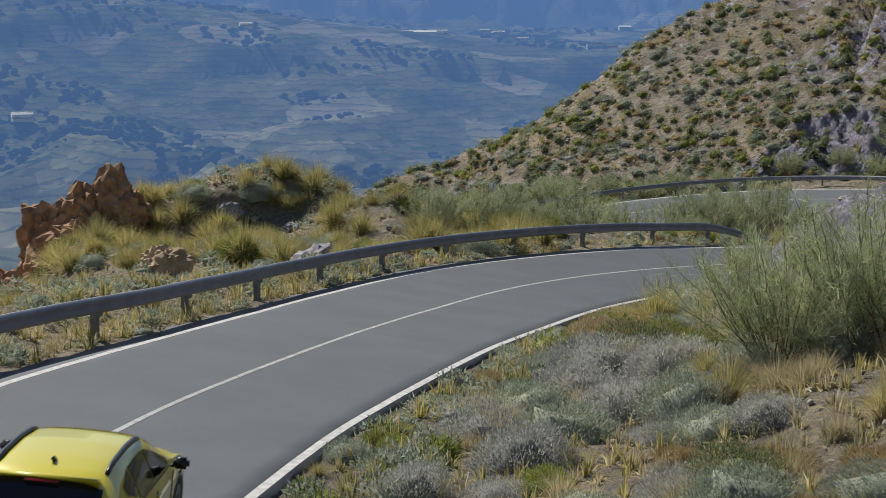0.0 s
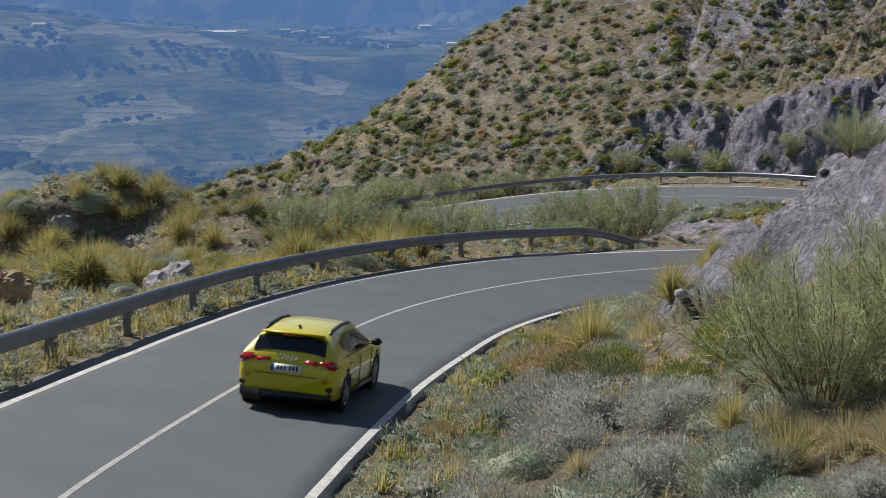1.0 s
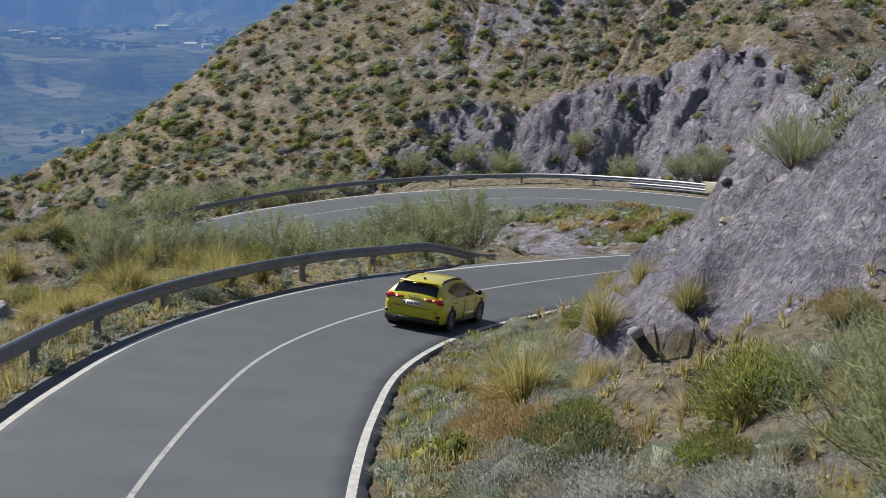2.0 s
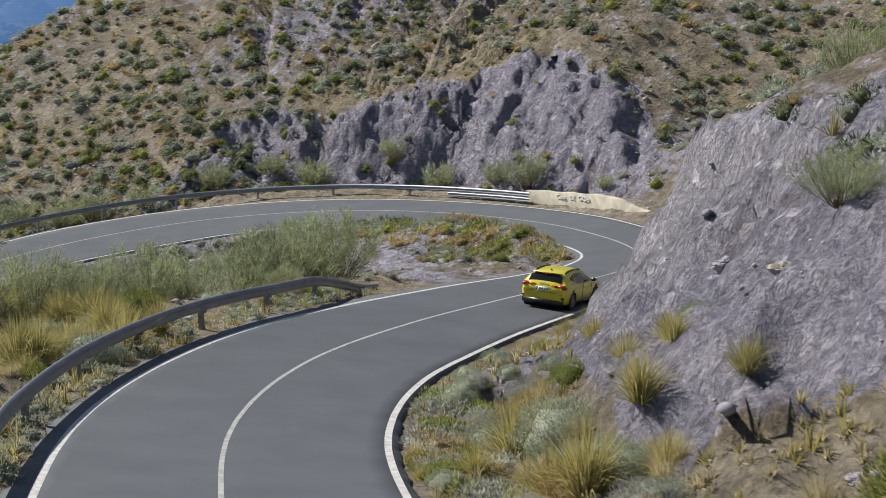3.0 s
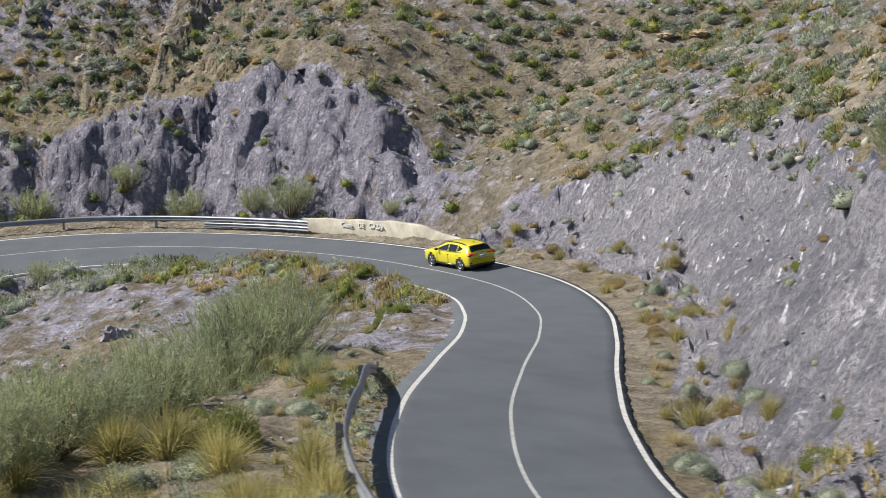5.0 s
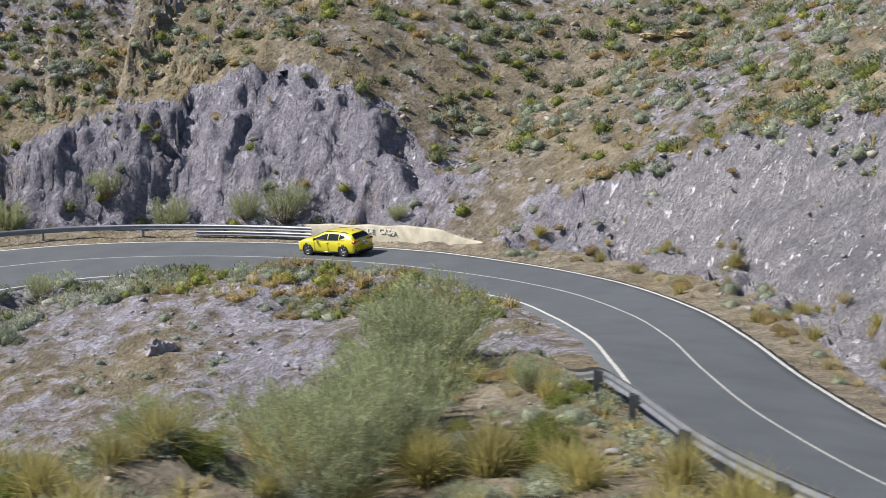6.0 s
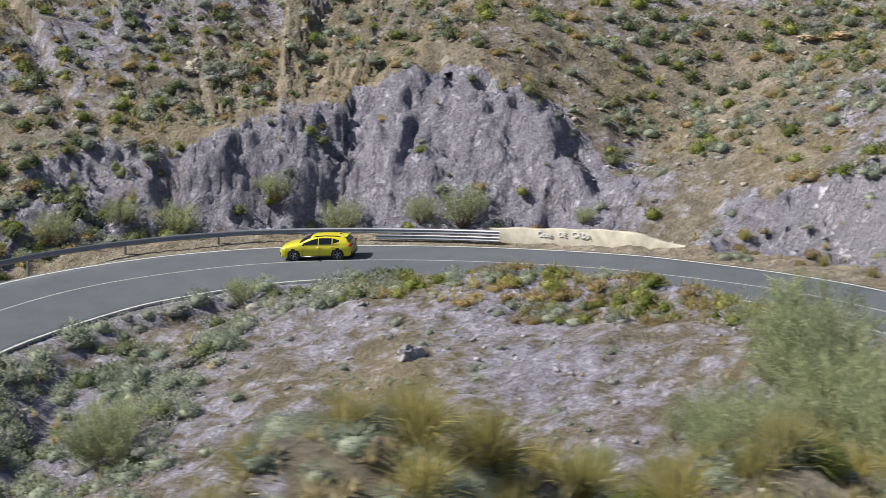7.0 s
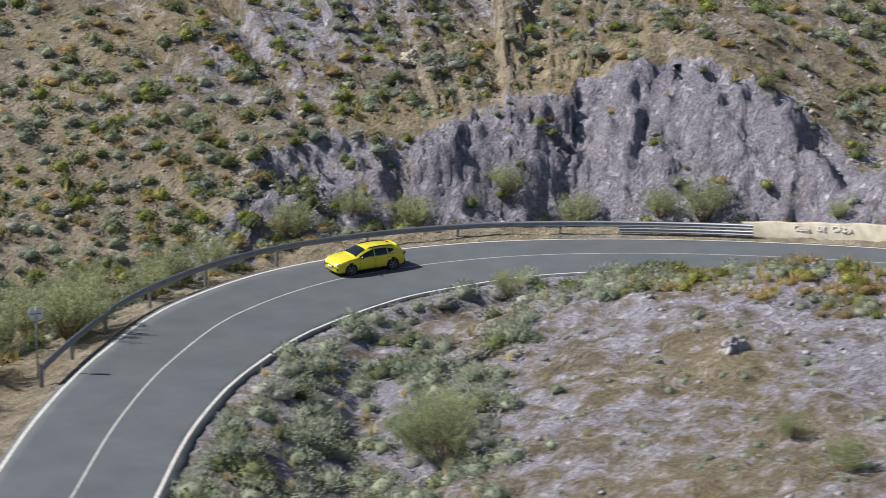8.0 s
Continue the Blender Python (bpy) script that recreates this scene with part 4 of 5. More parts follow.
def patchy(x0, x1, y0, y1, seed, clump=0.0, cond=None):
    def where(n):
        x, y = rng.uniform(x0, x1, n * 3), rng.uniform(y0, y1, n * 3)
        keep = fractal(x, y, 7, 3, seed) > clump + rng.uniform(-0.5, 0.5, len(x))
        if cond is not None:
            keep &= cond(x, y)
        return x[keep][:n], y[keep][:n]
    return where


def above(x, y):
    s, off = road_frame(x, y)
    top = along(s, CUT_START) + along(s, CUT_TOP) / along(s, CUT_SLOPE)
    return (off > top - 1) | ((off > line_right(s) + 3.5) & (s > 122))


def on_cut(x, y):
    s, off = road_frame(x, y)
    return (off > along(s, CUT_START) - 1.5) & (s > 92) & (s < 130)


def inner_edge(x, y):
    s, off = road_frame(x, y)
    return (off < line_left(s) - 0.8) & (off > -5.6 - 6.0 * smooth(106, 122, s) - 2.5 * smooth(84, 96, s)) & (s > 84) & (s < 172)


def soil_verge(x, y):
    s, off = road_frame(x, y)
    return ~((off > 6.4) & (s > 32.5))


def right_edge(n):
    s = rng.uniform(9, 46, n)
    p = [on_road(a, float(line_right(a)) + 0.45 + 1.5 * b) for a, b in zip(s, rng.uniform(0, 1, n))]
    return np.array([q.x for q in p]), np.array([q.y for q in p])


def below(x, y):
    s, off = road_frame(x, y)
    return off < line_left(s) - 1.2


scatter("hillside_scrub", HILL, 6200, patchy(-12, 98, 62, 156, 301, -0.1, above), "grey-green scrub scattered over the dry hillside", "scrub", (0.5, 1.5))
scatter("cliff_scrub", HILL, 260, patchy(20, 60, 78, 130, 305, 0.0, on_cut), "small shrubs clinging to the shale cliff", "scrub", (0.5, 1.2))
scatter("verge_sage", [ROUND[0], ROUND[1], ROUND[0], ROUND[1], ROUND[2], ROUND[2], ROUND[3], SMALL[6], SMALL[6]], 800, patchy(-14, 34, 78, 112, 306, -0.3, lambda x, y: inner_edge(x, y) & (road_frame(x, y)[0] > 108)), "low grey sage bushes crowding the inner road verge", "scrub", (0.9, 1.7))
scatter("golden_grass", [SMALL[5], SMALL[6], SMALL[6], SMALL[5], ROUND[0], SMALL[7], SMALL[3], SMALL[6]], 620, patchy(20, 35, 78, 106, 307, -0.3, lambda x, y: inner_edge(x, y) & (road_frame(x, y)[0] < 112)), "golden dry grass along the inner verge", "grass", (0.6, 1.3))
scatter("bowl_scrub", [SMALL[i] for i in (0, 1, 4, 5, 6, 6)], 420, patchy(-10, 28, 66, 104, 308, 0.05, below), "sparse scrub on the bare shale bowl", "scrub", (0.25, 0.75))
scatter("spur_scrub", HILL, 900, patchy(8, 75, 18, 82, 309, 0.0, above), "scrub on the slope above the road cutting", "scrub", (0.5, 1.2))
scatter("hillside_grass", [SMALL[i] for i in (5, 6, 6)], 3000, patchy(-12, 98, 62, 156, 311, -0.2, above), "sparse dry grass on the hillside", "grass", (0.3, 0.75))
scatter("verge_grass", [SMALL[i] for i in (5, 6, 6, 6)], 5200, patchy(-9, 14, 10, 50, 310, -0.3, soil_verge), "short dry grass on the road verges", "grass", (0.35, 0.8))
scatter("knoll_grass", [SMALL[i] for i in (6, 6, 6, 4)], 620, patchy(-16, 1, 56, 67, 312, -0.2), "clumps of yellow-green esparto grass on the knoll", "grass", (0.5, 1.1))
scatter("rail_grass", [SMALL[i] for i in (5, 6, 5, 4)], 1100, patchy(-15, 4, 28, 57, 313, -0.3), "dry grass and weeds behind the guard rail", "grass", (0.4, 0.9))
def rail_edge(n):
    s = rng.uniform(10, 62, n)
    p = [on_road(a, float(line_left(a)) - 0.55 - 1.3 * b) for a, b in zip(s, rng.uniform(0, 1, n))]
    return np.array([q.x for q in p]), np.array([q.y for q in p])


scatter("roadside_grass", [SMALL[i] for i in (5, 6, 6, 6, 4)], 620, rail_edge, "dry grass along the asphalt edge under the guard rail", "grass", (0.3, 0.75))
scatter("verge_shrubs", [SMALL[i] for i in (0, 1, 3, 4, 7, 6, 6, 5)], 420, right_edge, "low shrubs and dry grass crowding the asphalt edge", "scrub", (0.3, 0.85))
scatter("ridge_scrub", HILL, 1400, patchy(-12, 30, 96, 154, 314, -0.2, above), "dark scrub on the falling end of the hillside", "scrub", (0.6, 1.4))


# ---- loose stones ----
def stones(name, count, where, sizes, material, label):
    base = []
    for q in range(5):
        bm = bmesh.new()
        bmesh.ops.create_icosphere(bm, subdivisions=1, radius=1.0)
        for v in bm.verts:
            v.co *= 0.75 + 0.5 * noise.noise(v.co * 1.3 + Vector((q * 5.7, 1, 2)))
        base.append((np.array([v.co[:] for v in bm.verts]), np.array([[v.index for v in f.verts] for f in bm.faces])))
        bm.free()
    x, y = where(count)
    z, _ = heights(x, y)
    s, off = road_frame(x, y)
    ok = (off > line_right(s) + 1.0) | (off < line_left(s) - 1.0)
    vs, fs, k = [], [], 0
    for i in np.nonzero(ok)[0]:
        v, f = base[i % 5]
        sc = sizes[0] + (sizes[1] - sizes[0]) * rng.uniform() ** 3
        m = np.array((Matrix.Rotation(rng.uniform(0, 6.28), 3, "Z") @ Matrix.Diagonal((sc, sc * rng.uniform(0.6, 1), sc * rng.uniform(0.4, 0.8)))))
        vs.append(v @ m.T + np.array([x[i], y[i], z[i] + sc * 0.1]))
        fs.append(f + k)
        k += len(v)
    return tagged(new(name, mesh_of(name, np.concatenate(vs), np.concatenate(fs), material)), label, "stones", kind="stuff")


stones("hill_stones", 3000, patchy(-10, 95, 60, 154, 401, 0.0, above), (0.05, 0.38), PALEROCK, "pale stones strewn over the hillside")
stones("shale_stones", 1500, patchy(4, 60, 24, 110, 402, 0.0), (0.03, 0.28), ROCK, "broken purple-grey shale on the slopes")
stones("verge_gravel", 4200, patchy(-14, 14, 14, 66, 403, 0.0), (0.015, 0.10), PALEROCK, "gravel and small stones along the verge")


def boulder(name, at, size, material, label, seed, tall=0.8, sink=-0.1):
    bm = bmesh.new()
    bmesh.ops.create_icosphere(bm, subdivisions=4, radius=1.0)
    for v in bm.verts:
        n = v.co.copy()
        k = 0.72 + 0.45 * noise.noise(n * 1.1 + Vector((seed * 7.3, 0, 0))) + 0.30 * abs(noise.noise(n * 2.7 + Vector((0, seed * 3.1, 0)))) + 0.10 * noise.noise(n * 7.0)
        q = Vector((round(n.x * 4) / 4, round(n.y * 4) / 4, round(n.z * 6) / 6)) * 0.35 + n * 0.65
        v.co = Vector((q.x * size, q.y * size * 0.8, q.z * size * tall)) * k
    ob = part(name, bm, material, flat=True)
    ob.location = (at[0], at[1], ground_at(*at) - size * tall * sink)
    ob.rotation_euler = (0, 0, seed * 1.7)
    return tagged(ob, label, "rock")


for i, (x, y, top, sz, tl) in enumerate(((-16.6, 61.0, -9.0, 1.5, 1.2), (-15.7, 61.2, -7.9, 1.6, 1.3), (-14.7, 61.6, -7.3, 1.6, 1.4), (-13.6, 61.8, -6.9, 1.5, 1.3), (-15.4, 60.2, -9.2, 1.5, 1.2), (-14.2, 60.4, -8.4, 1.5, 1.1), (-12.6, 61.6, -7.3, 1.2, 1.0), (-16.9, 59.8, -10.3, 1.6, 1.0), (-17.9, 60.4, -10.8, 1.6, 1.0), (-12.9, 60.6, -8.6, 1.1, 0.8), (-16.3, 57.6, -10.1, 1.7, 1.1), (-15.1, 58.6, -9.5, 1.7, 1.2), (-14.0, 59.2, -9.1, 1.4, 1.1), (-16.9, 55.8, -11.0, 1.7, 0.9), (-15.6, 56.4, -10.7, 1.3, 0.8))):
    crag = boulder("rock_outcrop", (x, y), sz, REDROCK, "broken ochre-red rock outcrop on the knoll", i + 1, tl, 0.35)
    crag.location.z = min(top - sz * tl * 0.75, ground_at(x, y) + 0.4 * sz * tl)
boulder("boulder", (-9.0, 48.7), 1.0, OCHREROCK, "pale ochre boulder behind the guard rail", 11, 1.0, -0.1)
boulder("boulder", (-3.9, 48.7), 1.5, ROCK, "low mound of purple-grey shale behind the guard rail", 14, 0.65, 0.1)
boulder("boulder", (-8.8, 63.0), 0.75, ROCK, "dark boulder among grass tufts", 15, 0.8)
boulder("boulder", (-6.2, 62.5), 0.55, ROCK, "dark boulder among grass tufts", 12, 0.8)
boulder("boulder", (21.6, 90.4), 1.0, ROCK, "dark shale boulder on the bare slope", 13, 0.7, 0.3)
boulder("boulder", (71.0, 96.0), 1.1, OCHREROCK, "flat pale slab on the hillside", 31, 0.3, 0.0)
boulder("boulder", (69.4, 97.6), 0.9, OCHREROCK, "flat pale slab on the hillside", 33, 0.3, 0.0)
for i, (s, o, sz) in enumerate(((36.5, 9.6, 0.35), (43.5, 9.5, 0.3), (55, 9.8, 0.35), (30, 8.8, 0.25), (121, 20, 1.3))):
    p = on_road(s, o)
    boulder("boulder", (p.x, p.y), sz, (PALEROCK, ROCK)[i % 2], "angular boulder lodged in the slope", 20 + i, 0.6, 0.2)


# ---- the car ----
YELLOW, nt_, b_ = nodes_of("lime_yellow_paint")
b_.inputs["Base Color"].default_value = (0.62, 0.53, 0.012, 1)
b_.inputs["Roughness"].default_value = 0.32
b_.inputs["Coat Weight"].default_value = 0.8
b_.inputs["Coat Roughness"].default_value = 0.06
flake = noise_tex(nt_, 300.0, 2, 0.5, nt_.nodes.new("ShaderNodeTexCoord").outputs["Object"])
nt_.links.new(ramp(nt_, flake, [(0.3, (0.58, 0.50, 0.010)), (0.7, (0.66, 0.57, 0.016))]), b_.inputs["Base Color"])
GLASS = plain("tinted_glass", (0.008, 0.010, 0.014), 0.08, 0, 0.05, 2)
BLACK = plain("gloss_black_trim", (0.012, 0.012, 0.013), 0.3, 0, 0.1, 4)
RUBBER = plain("tyre_rubber", (0.018, 0.018, 0.018), 0.8, 0, 0.2, 20)
ALLOY = plain("dark_alloy", (0.28, 0.29, 0.31), 0.35, 0.9, 0.1, 5)
REDLAMP = plain("red_lamp_lens", (0.42, 0.012, 0.016), 0.15, 0, 0.15, 20, coat=0.8)
CLEARLAMP = plain("clear_lamp_lens", (0.6, 0.62, 0.65), 0.12, 0.3, 0.15, 20, coat=0.8)
CHROME = plain("bright_trim", (0.75, 0.76, 0.78), 0.18, 1.0, 0.03, 5)
WHITE = plain("plate_white", (0.75, 0.75, 0.74), 0.5, 0, 0.03, 5)
BLUE = plain("plate_blue", (0.02, 0.08, 0.45), 0.5, 0, 0.05, 5)
INK = plain("plate_ink", (0.03, 0.03, 0.03), 0.6, 0, 0.05, 5)

CAR_X = (-2.17, -2.13, -2.06, -1.98, -1.86, -1.6, -1.2, -0.6, 0.0, 0.35, 0.75, 1.05, 1.5, 1.85, 2.05, 2.15, 2.19)
CAR_WIDE = (0.70, 0.80, 0.845, 0.87, 0.885, 0.903, 0.908, 0.895, 0.893, 0.893, 0.895, 0.9, 0.9, 0.88, 0.82, 0.70, 0.55)
CAR_LOW = (0.36, 0.28, 0.24, 0.22, 0.20, 0.19, 0.18, 0.18, 0.18, 0.18, 0.18, 0.18, 0.19, 0.19, 0.20, 0.24, 0.30)
CAR_TOP = (0.82, 0.93, 1.02, 1.11, 1.27, 1.355, 1.405, 1.43, 1.405, 1.34, 1.17, 1.025, 0.965, 0.885, 0.80, 0.72, 0.64)
CAR_BELT = (0.78, 0.88, 0.945, 0.965, 0.97, 0.965, 0.945, 0.925, 0.915, 0.915, 0.925, 0.945, 0.90, 0.82, 0.74, 0.66, 0.58)
CAR_ROOF = (0.55, 0.64, 0.645, 0.635, 0.60, 0.585, 0.595, 0.605, 0.60, 0.60, 0.655, 0.74, 0.73, 0.70, 0.63, 0.52, 0.42)


def car_at(x, table):
    d = 0.035
    return sum(np.interp(x + k * d, CAR_X, table) for k in (-1, 0, 1)) / 3


def car_section(x):
    """Half a cross section from the middle of the floor over the side to the middle of the roof."""
    w, lo, top, belt, wr = (float(car_at(x, t)) for t in (CAR_WIDE, CAR_LOW, CAR_TOP, CAR_BELT, CAR_ROOF))
    belt = min(belt, top - 0.035)
    zr = max(top - 0.055, belt + 0.01)
    pts = [(0, lo), (w - 0.14, lo), (w - 0.045, lo + 0.05), (w - 0.02, lo + 0.16), (w - 0.005, lo + 0.30), (w, min(0.62, belt - 0.12)), (w - 0.004, min(0.74, belt - 0.08)), (w - 0.022, min(0.80, belt - 0.05)), (w - 0.05, belt)]
    a, b = pts[-1], (wr + 0.02, zr - 0.02)
    for u in (0.33, 0.66):
        pts.append((a[0] + (b[0] - a[0]) * u + 0.02, a[1] + (b[1] - a[1]) * u))
    pts += [b, (wr - 0.05, zr + 0.012), (wr * 0.72, top - 0.018), (wr * 0.38, top - 0.004), (0, top)]
    return pts


def car_shell():
    xs = np.concatenate([np.linspace(-2.17, -1.8, 14), np.linspace(-1.74, 1.9, 50), np.linspace(1.94, 2.19, 10)])
    bm = bmesh.new()
    rings = []
    for x in xs:
        sec = car_section(x)
        ring = [bm.verts.new((x, y, z)) for y, z in sec]
        ring += [bm.verts.new((x, -y, z)) for y, z in reversed(sec[1:-1])]
        rings.append(ring)
    n = len(rings[0])
    for a, b in zip(rings, rings[1:]):
        for i in range(n):
            mid = (a[i].co + b[(i + 1) % n].co) / 2
            if any((mid.x - ax) ** 2 + (mid.z - 0.33) ** 2 < 0.365 ** 2 and abs(mid.y) > 0.6 and mid.z < 0.75 for ax in (-1.315, 1.315)):
                continue
            bm.faces.new((a[i], a[(i + 1) % n], b[(i + 1) % n], b[i]))
    bm.faces.new(rings[0][::-1])
    bm.faces.new(rings[-1])
    bmesh.ops.recalc_face_normals(bm, faces=bm.faces)
    return bm


def patch(points_fn, nu, nv, lift):
    """A sheet over u, v in 0..1, pushed out along its normals and given thickness."""
    bm = bmesh.new()
    grid = [[Vector(points_fn(i / nu, j / nv)) for j in range(nv + 1)] for i in range(nu + 1)]
    vs = []
    for i in range(nu + 1):
        row = []
        for j in range(nv + 1):
            du = grid[min(i + 1, nu)][j] - grid[max(i - 1, 0)][j]
            dv = grid[i][min(j + 1, nv)] - grid[i][max(j - 1, 0)]
            row.append(bm.verts.new(grid[i][j] + du.cross(dv).normalized() * lift))
        vs.append(row)
    for i in range(nu):
        for j in range(nv):
            bm.faces.new((vs[i][j], vs[i + 1][j], vs[i + 1][j + 1], vs[i][j + 1]))
    return bm


def side_point(x, v, side):
    """A point of the glass area: v 0 at the belt line, 1 at the roof edge."""
    sec = car_section(x)[8:12]
    t = v * 3
    i = min(int(t), 2)
    a, b = sec[i], sec[i + 1]
    return (x, side * (a[0] + (b[0] - a[0]) * (t - i)), a[1] + (b[1] - a[1]) * (t - i))


def top_point(x, k):
    """A point of the upper surface: k from -1 at one roof edge to 1 at the other."""
    sec = car_section(x)[11:]
    ys, zs = [p[0] for p in sec][::-1], [p[1] for p in sec][::-1]
    y = abs(k) * ys[-1]
    return (x, math.copysign(y, k), float(np.interp(y, ys, zs)))


def slab(size, at, turn=(0, 0, 0), bevel=0.015):
    bm = bmesh.new()
    bmesh.ops.create_cube(bm, size=1.0, matrix=Matrix.Diagonal((*size, 1)))
    if bevel:
        bmesh.ops.bevel(bm, geom=bm.edges[:], offset=bevel, segments=2, affect="EDGES")
    bm.transform(pose(*at, *turn))
    return bm


def turned(profile, steps, axis_at, parts=1):
    """A solid of revolution about the y axis, from (radius, y) pairs."""
    bm = bmesh.new()
    rings = []
    for i in range(steps):
        a = 2 * math.pi * i / steps
        rings.append([bm.verts.new((axis_at[0] + r * math.cos(a), axis_at[1] + y, axis_at[2] + r * math.sin(a))) for r, y in profile])
    for i in range(steps):
        a, b = rings[i], rings[(i + 1) % steps]
        for j in range(len(profile) - 1):
            bm.faces.new((a[j], a[j + 1], b[j + 1], b[j]))
    bmesh.ops.recalc_face_normals(bm, faces=bm.faces)
    return bm


def make_wheel(parent, x, side):
    hub = new("wheel")
    hub.parent = parent
    out = side
    t = part("tyre", turned([(0.23, -0.10 * out), (0.30, -0.11 * out), (0.325, -0.08 * out), (0.33, 0), (0.325, 0.08 * out), (0.30, 0.105 * out), (0.235, 0.10 * out)], 40, (0, 0, 0)), RUBBER, hub)
    bm = turned([(0.24, 0.095 * out), (0.225, 0.10 * out), (0.218, 0.05 * out), (0.215, -0.09 * out)], 40, (0, 0, 0))
    part("rim", bm, ALLOY, hub, "dark grey alloy rim")
    for k in range(5):
        a = k * 2 * math.pi / 5
        bm = bmesh.new()
        for da in (-0.16, 0.16):
            bmesh.ops.create_cube(bm, size=1.0, matrix=Matrix.Rotation(a + da, 4, "Y") @ Matrix.Translation((0.125, 0.07 * out, 0)) @ Matrix.Diagonal((0.20, 0.03, 0.03, 1)))
        part("spoke", bm, ALLOY, hub)
    part("brake_disc", turned([(0.0, 0.02 * out), (0.16, 0.02 * out), (0.16, -0.01 * out)], 24, (0, 0, 0)), BLACK, hub)
    part("hub_cap", turned([(0.0, 0.09 * out), (0.04, 0.088 * out), (0.05, 0.06 * out)], 16, (0, 0, 0)), ALLOY, hub)
    hub["at"] = (x, side * 0.80, 0.33)
    return hub


def make_car():
    car = tagged(new("car"), "lime yellow five-door hatchback with black trim driving on the road", "car")
    body = part("body", car_shell(), YELLOW, car)
    part("floor_pan", slab((3.7, 1.36, 0.32), (0, 0, 0.36)), BLACK, car, "dark underside and wheel wells")
    part("rear_window", patch(lambda u, v: top_point(-1.815 - 0.225 * u, (-0.97 + 1.94 * v) * (1 - 0.02 * u)), 6, 12, -0.012), GLASS, body, "dark tinted rear window")
    part("windscreen", patch(lambda u, v: top_point(0.30 + 0.66 * u, -0.97 + 1.94 * v), 8, 12, 0.010), GLASS, body, "dark windscreen")
    for side in (1, -1):
        for nm, x0, x1, low0, low1, hi0, hi1 in (("front_side_window", -0.16, 0.74, 0.06, 0.10, 0.88, 0.55), ("rear_side_window", -0.98, -0.22, 0.06, 0.06, 0.84, 0.88), ("quarter_window", -1.42, -1.04, 0.38, 0.10, 0.62, 0.82)):
            f = lambda u, v, a=x0, b=x1, l0=low0, l1=low1, h0=hi0, h1=hi1, sd=side: side_point(a + (b - a) * u, (l0 + (l1 - l0) * u) + ((h0 + (h1 - h0) * u) - (l0 + (l1 - l0) * u)) * v, sd)
            part(nm, patch(f, 8, 4, -0.008 * side), GLASS, body, "dark tinted side window")
        f = lambda u, v, sd=side: side_point(-1.45 + 2.25 * u, -0.02 + 0.05 * v, sd)
        part("window_trim", patch(f, 20, 1, -0.012 * side), BLACK, body)
        bm = bmesh.new()
        last = None
        for i in range(17):
            x = -1.52 + 1.66 * i / 16
            y, z = 0.565, float(car_at(x, CAR_TOP)) - 0.05 + 0.03 * min(1, 3 * math.sin(math.pi * i / 16))
            ring = [bm.verts.new((x, side * (y + a), z + b)) for a, b in ((-0.02, -0.03), (0.02, -0.03), (0.018, 0.02), (-0.018, 0.02))]
            if last:
                for k in range(4):
                    bm.faces.new((last[k], last[(k + 1) % 4], ring[(k + 1) % 4], ring[k]))
            else:
                bm.faces.new(ring)
            last = ring
        bm.faces.new(last)
        bmesh.ops.recalc_face_normals(bm, faces=bm.faces)
        part("roof_rail", bm, BLACK, body, "black roof rail")
        tail = part("tail_lamp", slab((0.26, 0.40, 0.15), (-2.03, side * 0.665, 0.865), (0, 12, side * 24), 0.045), REDLAMP, body, "red tail lamp")
        part("tail_lamp_strip", slab((0.10, 0.30, 0.09), (-2.125, side * 0.41, 0.875), (0, 14, side * 6), 0.03), REDLAMP, body, "red tail lamp on the hatch")
        part("bumper_vent", slab((0.14, 0.25, 0.17), (-2.085, side * 0.70, 0.46), (0, 0, side * 26), 0.05), BLACK, body, "black bumper vent")
        part("reflector", slab((0.05, 0.22, 0.022), (-2.14, side * 0.62, 0.585), (0, 0, side * 18), 0.006), REDLAMP, body, "red reflector strip")
        part("exhaust_tip", slab((0.10, 0.15, 0.06), (-2.14, side * 0.48, 0.30), (0, 0, 0), 0.02), CHROME, body, "bright exhaust tip")
        part("mirror_arm", slab((0.05, 0.12, 0.03), (0.68, side * 0.91, 0.94)), BLACK, body)
        part("mirror", slab((0.13, 0.19, 0.13), (0.66, side * 1.0, 0.985), (0, 0, -side * 8), 0.035), BLACK, body, "black door mirror")
        part("headlamp", slab((0.26, 0.36, 0.10), (1.98, side * 0.63, 0.70), (0, 12, -side * 28), 0.03), CLEARLAMP, body, "clear headlamp")
        part("front_vent", slab((0.12, 0.26, 0.17), (2.06, side * 0.64, 0.44), (0, 0, -side * 24), 0.03), BLACK, body, "black front air intake")
        part("sill", slab((1.95, 0.05, 0.10), (0, side * 0.875, 0.235), (0, 0, 0), 0.02), BLACK, body, "black side sill")
        for x in (-0.18, -1.02):
            part("door_handle", slab((0.20, 0.035, 0.028), (x, side * 0.905, 0.80), (0, 0, 0), 0.01), YELLOW, body)
        for x in (-1.0 + 0.78, 0.78):
            part("door_seam", slab((0.012, 0.012, 0.62), (x - 0.0, side * 0.896, 0.55), (0, 0, 0), 0), BLACK, body)
        for x in (-1.315, 1.315):
            part("wheel_arch", turned([(0.372, 0.0), (0.372, 0.03 * side), (0.345, 0.03 * side), (0.345, -0.25 * side)], 36, (x, side * 0.875, 0.33)), BLACK, body, "black wheel arch lining")
            part("inner_arch", turned([(0.0, 0.0), (0.37, 0.0)], 24, (x, side * 0.62, 0.33)), BLACK, body)
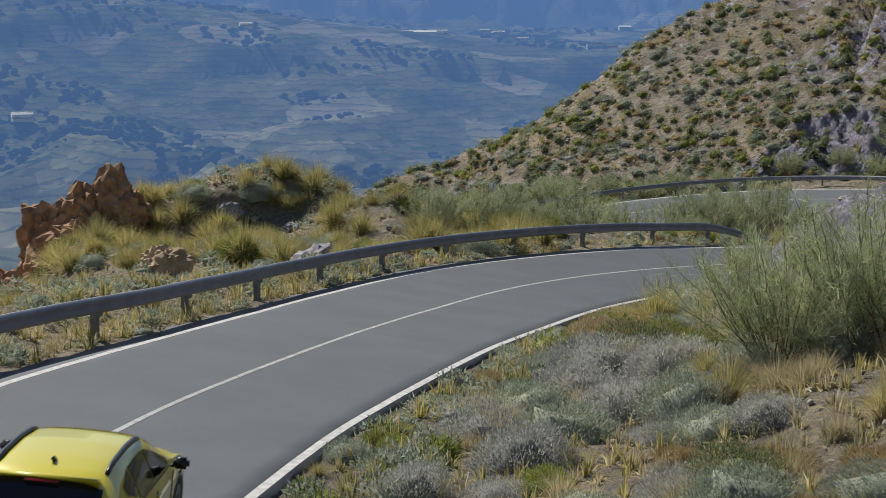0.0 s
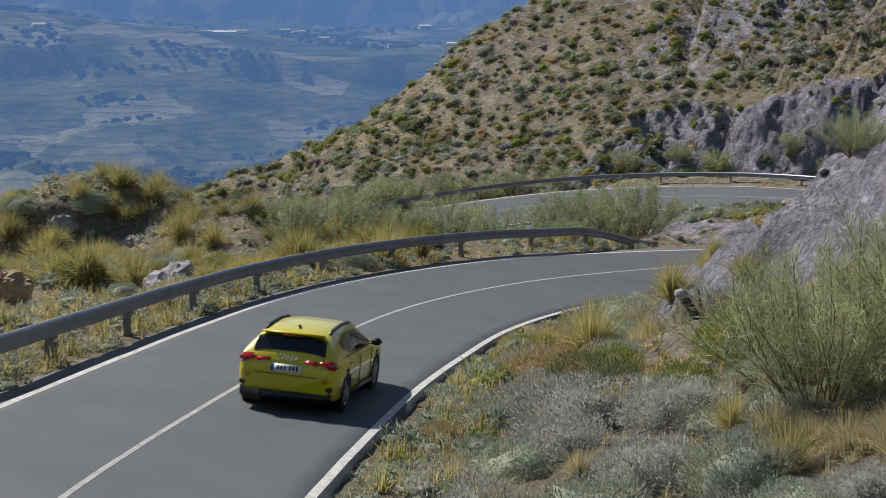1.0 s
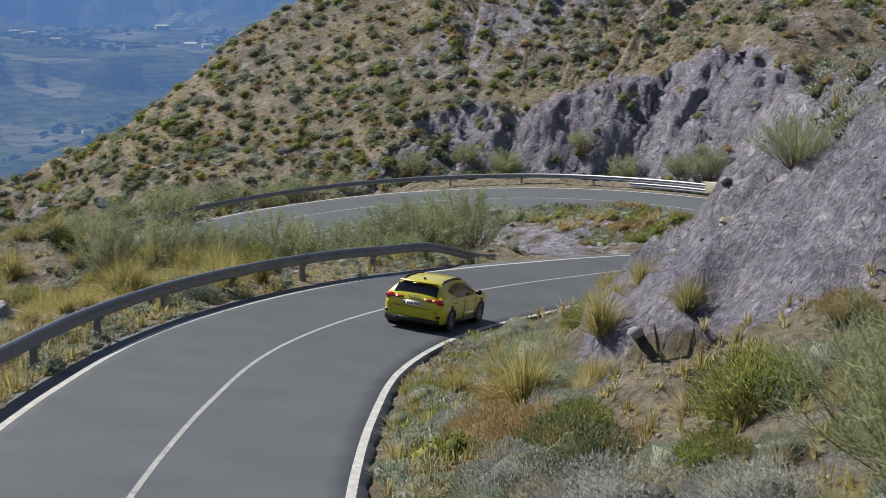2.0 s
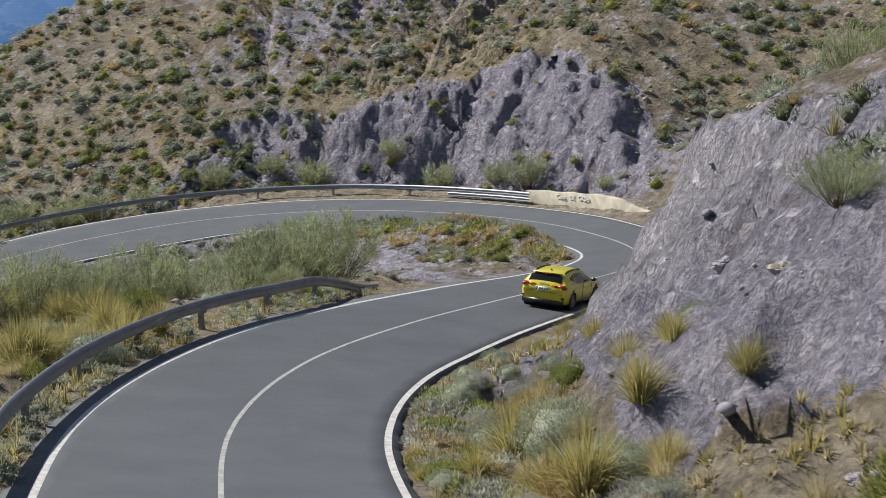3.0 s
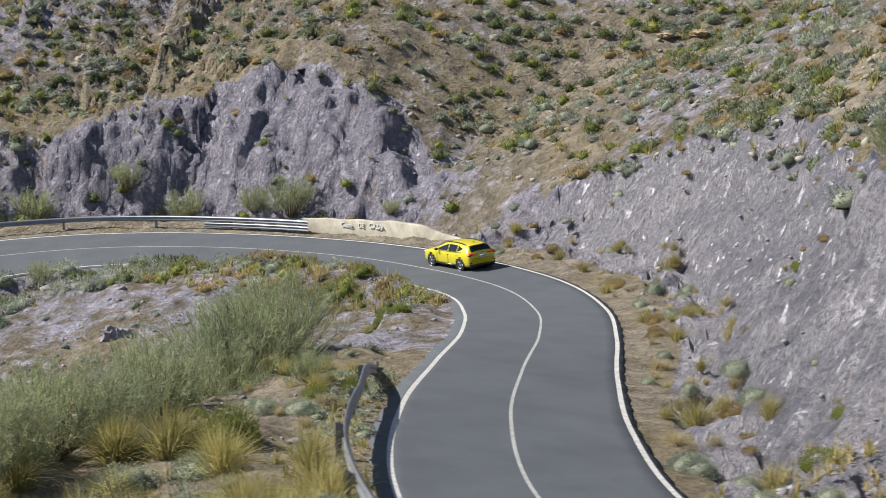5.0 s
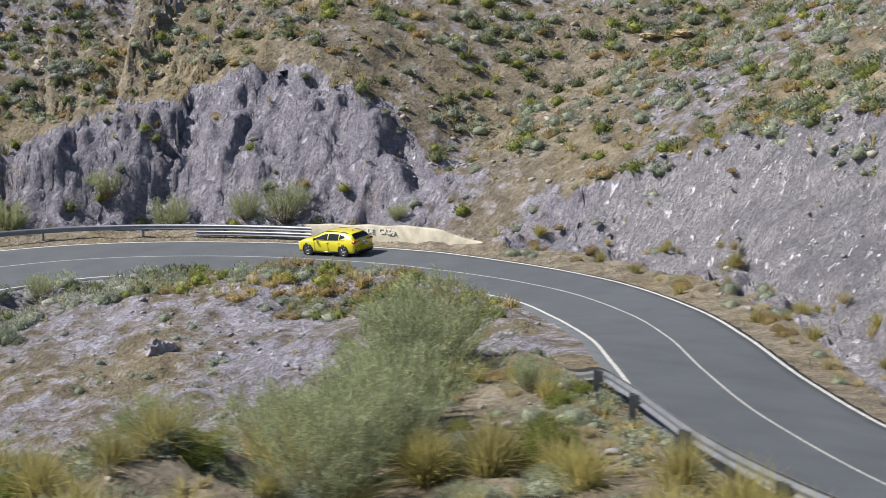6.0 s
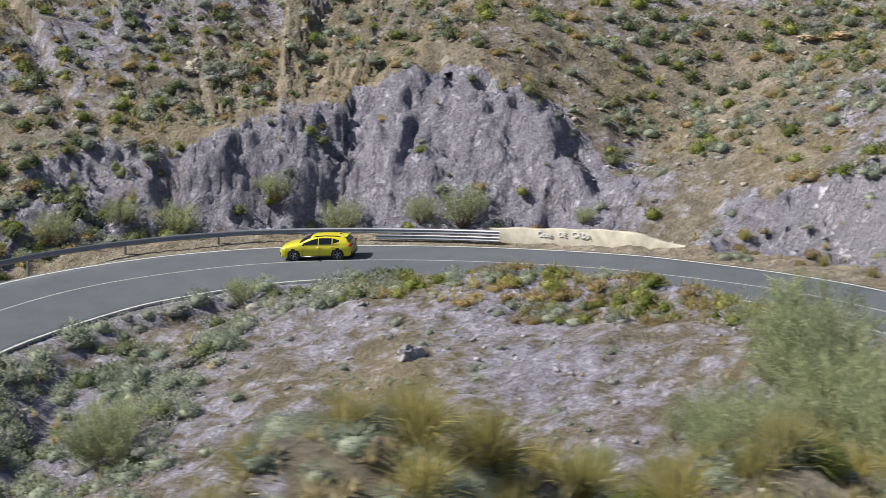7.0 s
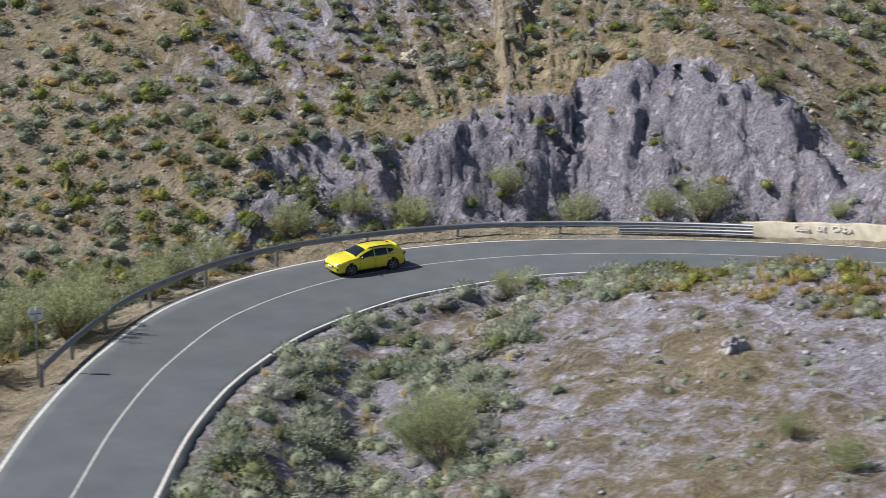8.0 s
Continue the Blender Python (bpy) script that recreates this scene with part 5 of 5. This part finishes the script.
    part("spoiler", slab((0.22, 1.12, 0.035), (-1.80, 0, 1.312), (0, 9, 0), 0.015), YELLOW, body)
    part("brake_lamp", slab((0.03, 0.34, 0.018), (-1.912, 0, 1.292), (0, 9, 0), 0.004), REDLAMP, body, "high brake lamp")
    part("antenna_fin", slab((0.15, 0.035, 0.055), (-1.42, 0, 1.40), (0, 12, 0), 0.014), BLACK, body, "black shark fin antenna")
    part("diffuser", slab((0.24, 1.60, 0.30), (-2.07, 0, 0.305), (0, -8, 0), 0.07), BLACK, body, "black rear diffuser")
    for y in (-0.42, -0.21, 0, 0.21, 0.42):
        part("diffuser_fin", slab((0.10, 0.02, 0.12), (-2.15, y, 0.31), (0, -8, 0), 0.006), BLACK, body)
    part("hatch_seam", slab((0.02, 1.1, 0.008), (-2.178, 0, 0.645), (0, 0, 0), 0.0), BLACK, body)
    plate = part("number_plate", slab((0.02, 0.54, 0.13), (-2.188, 0.0, 0.765), (0, 8, 0), 0.004), WHITE, body, "white number plate")
    part("plate_band", slab((0.022, 0.055, 0.126), (-2.190, 0.240, 0.765), (0, 8, 0), 0.0), BLUE, plate, "blue plate band")
    for y in (0.14, 0.08, 0.02, -0.07, -0.13, -0.19):
        part("plate_bar", slab((0.023, 0.036, 0.075), (-2.191, y, 0.765), (0, 8, 0), 0.0), INK, plate)
    for y in (0.105, 0.035, -0.035, -0.105):
        ring = turned([(0.052, -0.012), (0.052, 0.012), (0.038, 0.012), (0.038, -0.012), (0.052, -0.012)], 18, (0, 0, 0))
        ring.transform(pose(-2.135, y * 1.1, 0.94, 0, 14, 90))
        part("badge_ring", ring, CHROME, body, "bright badge ring")
    part("wiper", slab((0.02, 0.34, 0.014), (-2.03, 0.05, 1.045), (0, 40, 0), 0.004), BLACK, body)
    part("grille", slab((0.10, 0.96, 0.34), (2.14, 0, 0.49), (0, 4, 0), 0.06), BLACK, body, "black radiator grille")
    part("front_plate", slab((0.02, 0.50, 0.11), (2.2, 0, 0.50), (0, 0, 0), 0.004), WHITE, body, "white number plate")
    part("front_lip", slab((0.12, 1.4, 0.06), (2.08, 0, 0.22), (0, 0, 0), 0.02), BLACK, body)
    for y in (-0.62, 0.62):
        part("bonnet_crease", patch(lambda u, v, yy=y: (1.08 + 0.8 * u, yy * (1 - 0.12 * u) + 0.012 * (v - 0.5), top_point(1.08 + 0.8 * u, 0.82)[2] - 0.004), 8, 1, 0.004), YELLOW, body)
    wheels = [make_wheel(car, x, sd) for x in (-1.315, 1.315) for sd in (1, -1)]
    return car, wheels


car, wheels = make_car()
car.scale = (0.92, 0.92, 0.92)


# ---- what moves ----
def car_path(t):
    """Metres along the road of the car's middle, and metres to the right of the centre line."""
    ts = (0.0, 0.25, 0.5, 1.0, 1.5, 2.0, 2.8, 3.5, 4.5, 5.2, 5.9, 6.5, 7.0, 7.5, 8.0)
    ss = (9.75, 13.2, 16.95, 25.8, 36.35, 47.3, 62.0, 73.2, 88.4, 96.9, 104.25, 111.1, 116.5, 121.6, 126.7)
    os = (1.42, 1.46, 1.53, 1.5, 1.45, 1.46, 1.4, 1.3, 2.3, 2.85, 2.85, 2.42, 1.72, 1.45, 1.24)

    def ease(tab):
        k = 0.15
        return sum(float(np.interp(min(max(t + d * k, 0), 8), ts, tab)) + (0 if 0 <= t + d * k <= 8 else (t + d * k - min(max(t + d * k, 0), 8)) * ((tab[-1] - tab[-2]) / 0.5 if t > 4 else (tab[1] - tab[0]) / 0.25)) for d in (-1, -0.5, 0, 0.5, 1)) / 5
    return ease(ss), ease(os)


def car_pose(t):
    s, o = car_path(t)
    back, front = on_road(s - 1.2, o), on_road(s + 1.2, o)
    fwd = (front - back).normalized()
    left = Vector((-fwd.y, fwd.x, -float(bank(s)))).normalized()
    up = fwd.cross(left).normalized()
    left = up.cross(fwd)
    m = Matrix((fwd, left, up)).transposed().to_4x4()
    m.translation = (back + front) / 2
    return m


def motions():
    times = [i / 10 for i in range(81)]
    walk(car, [(t, car_pose(t)) for t in times])
    frames = [i / 30 for i in range(241)]
    runs = [car_path(t)[0] for t in frames]
    for w in wheels:
        turn, rows = 0.0, []
        for i, t in enumerate(frames):
            if i:
                step = math.degrees((runs[i] - runs[i - 1]) / 0.31)
                turn += (step + 36) % 72 - 36
            rows.append((t, Matrix.Translation(tuple(w["at"])) @ Matrix.Rotation(radians(turn), 4, "Y")))
        walk(w, rows)


motions()
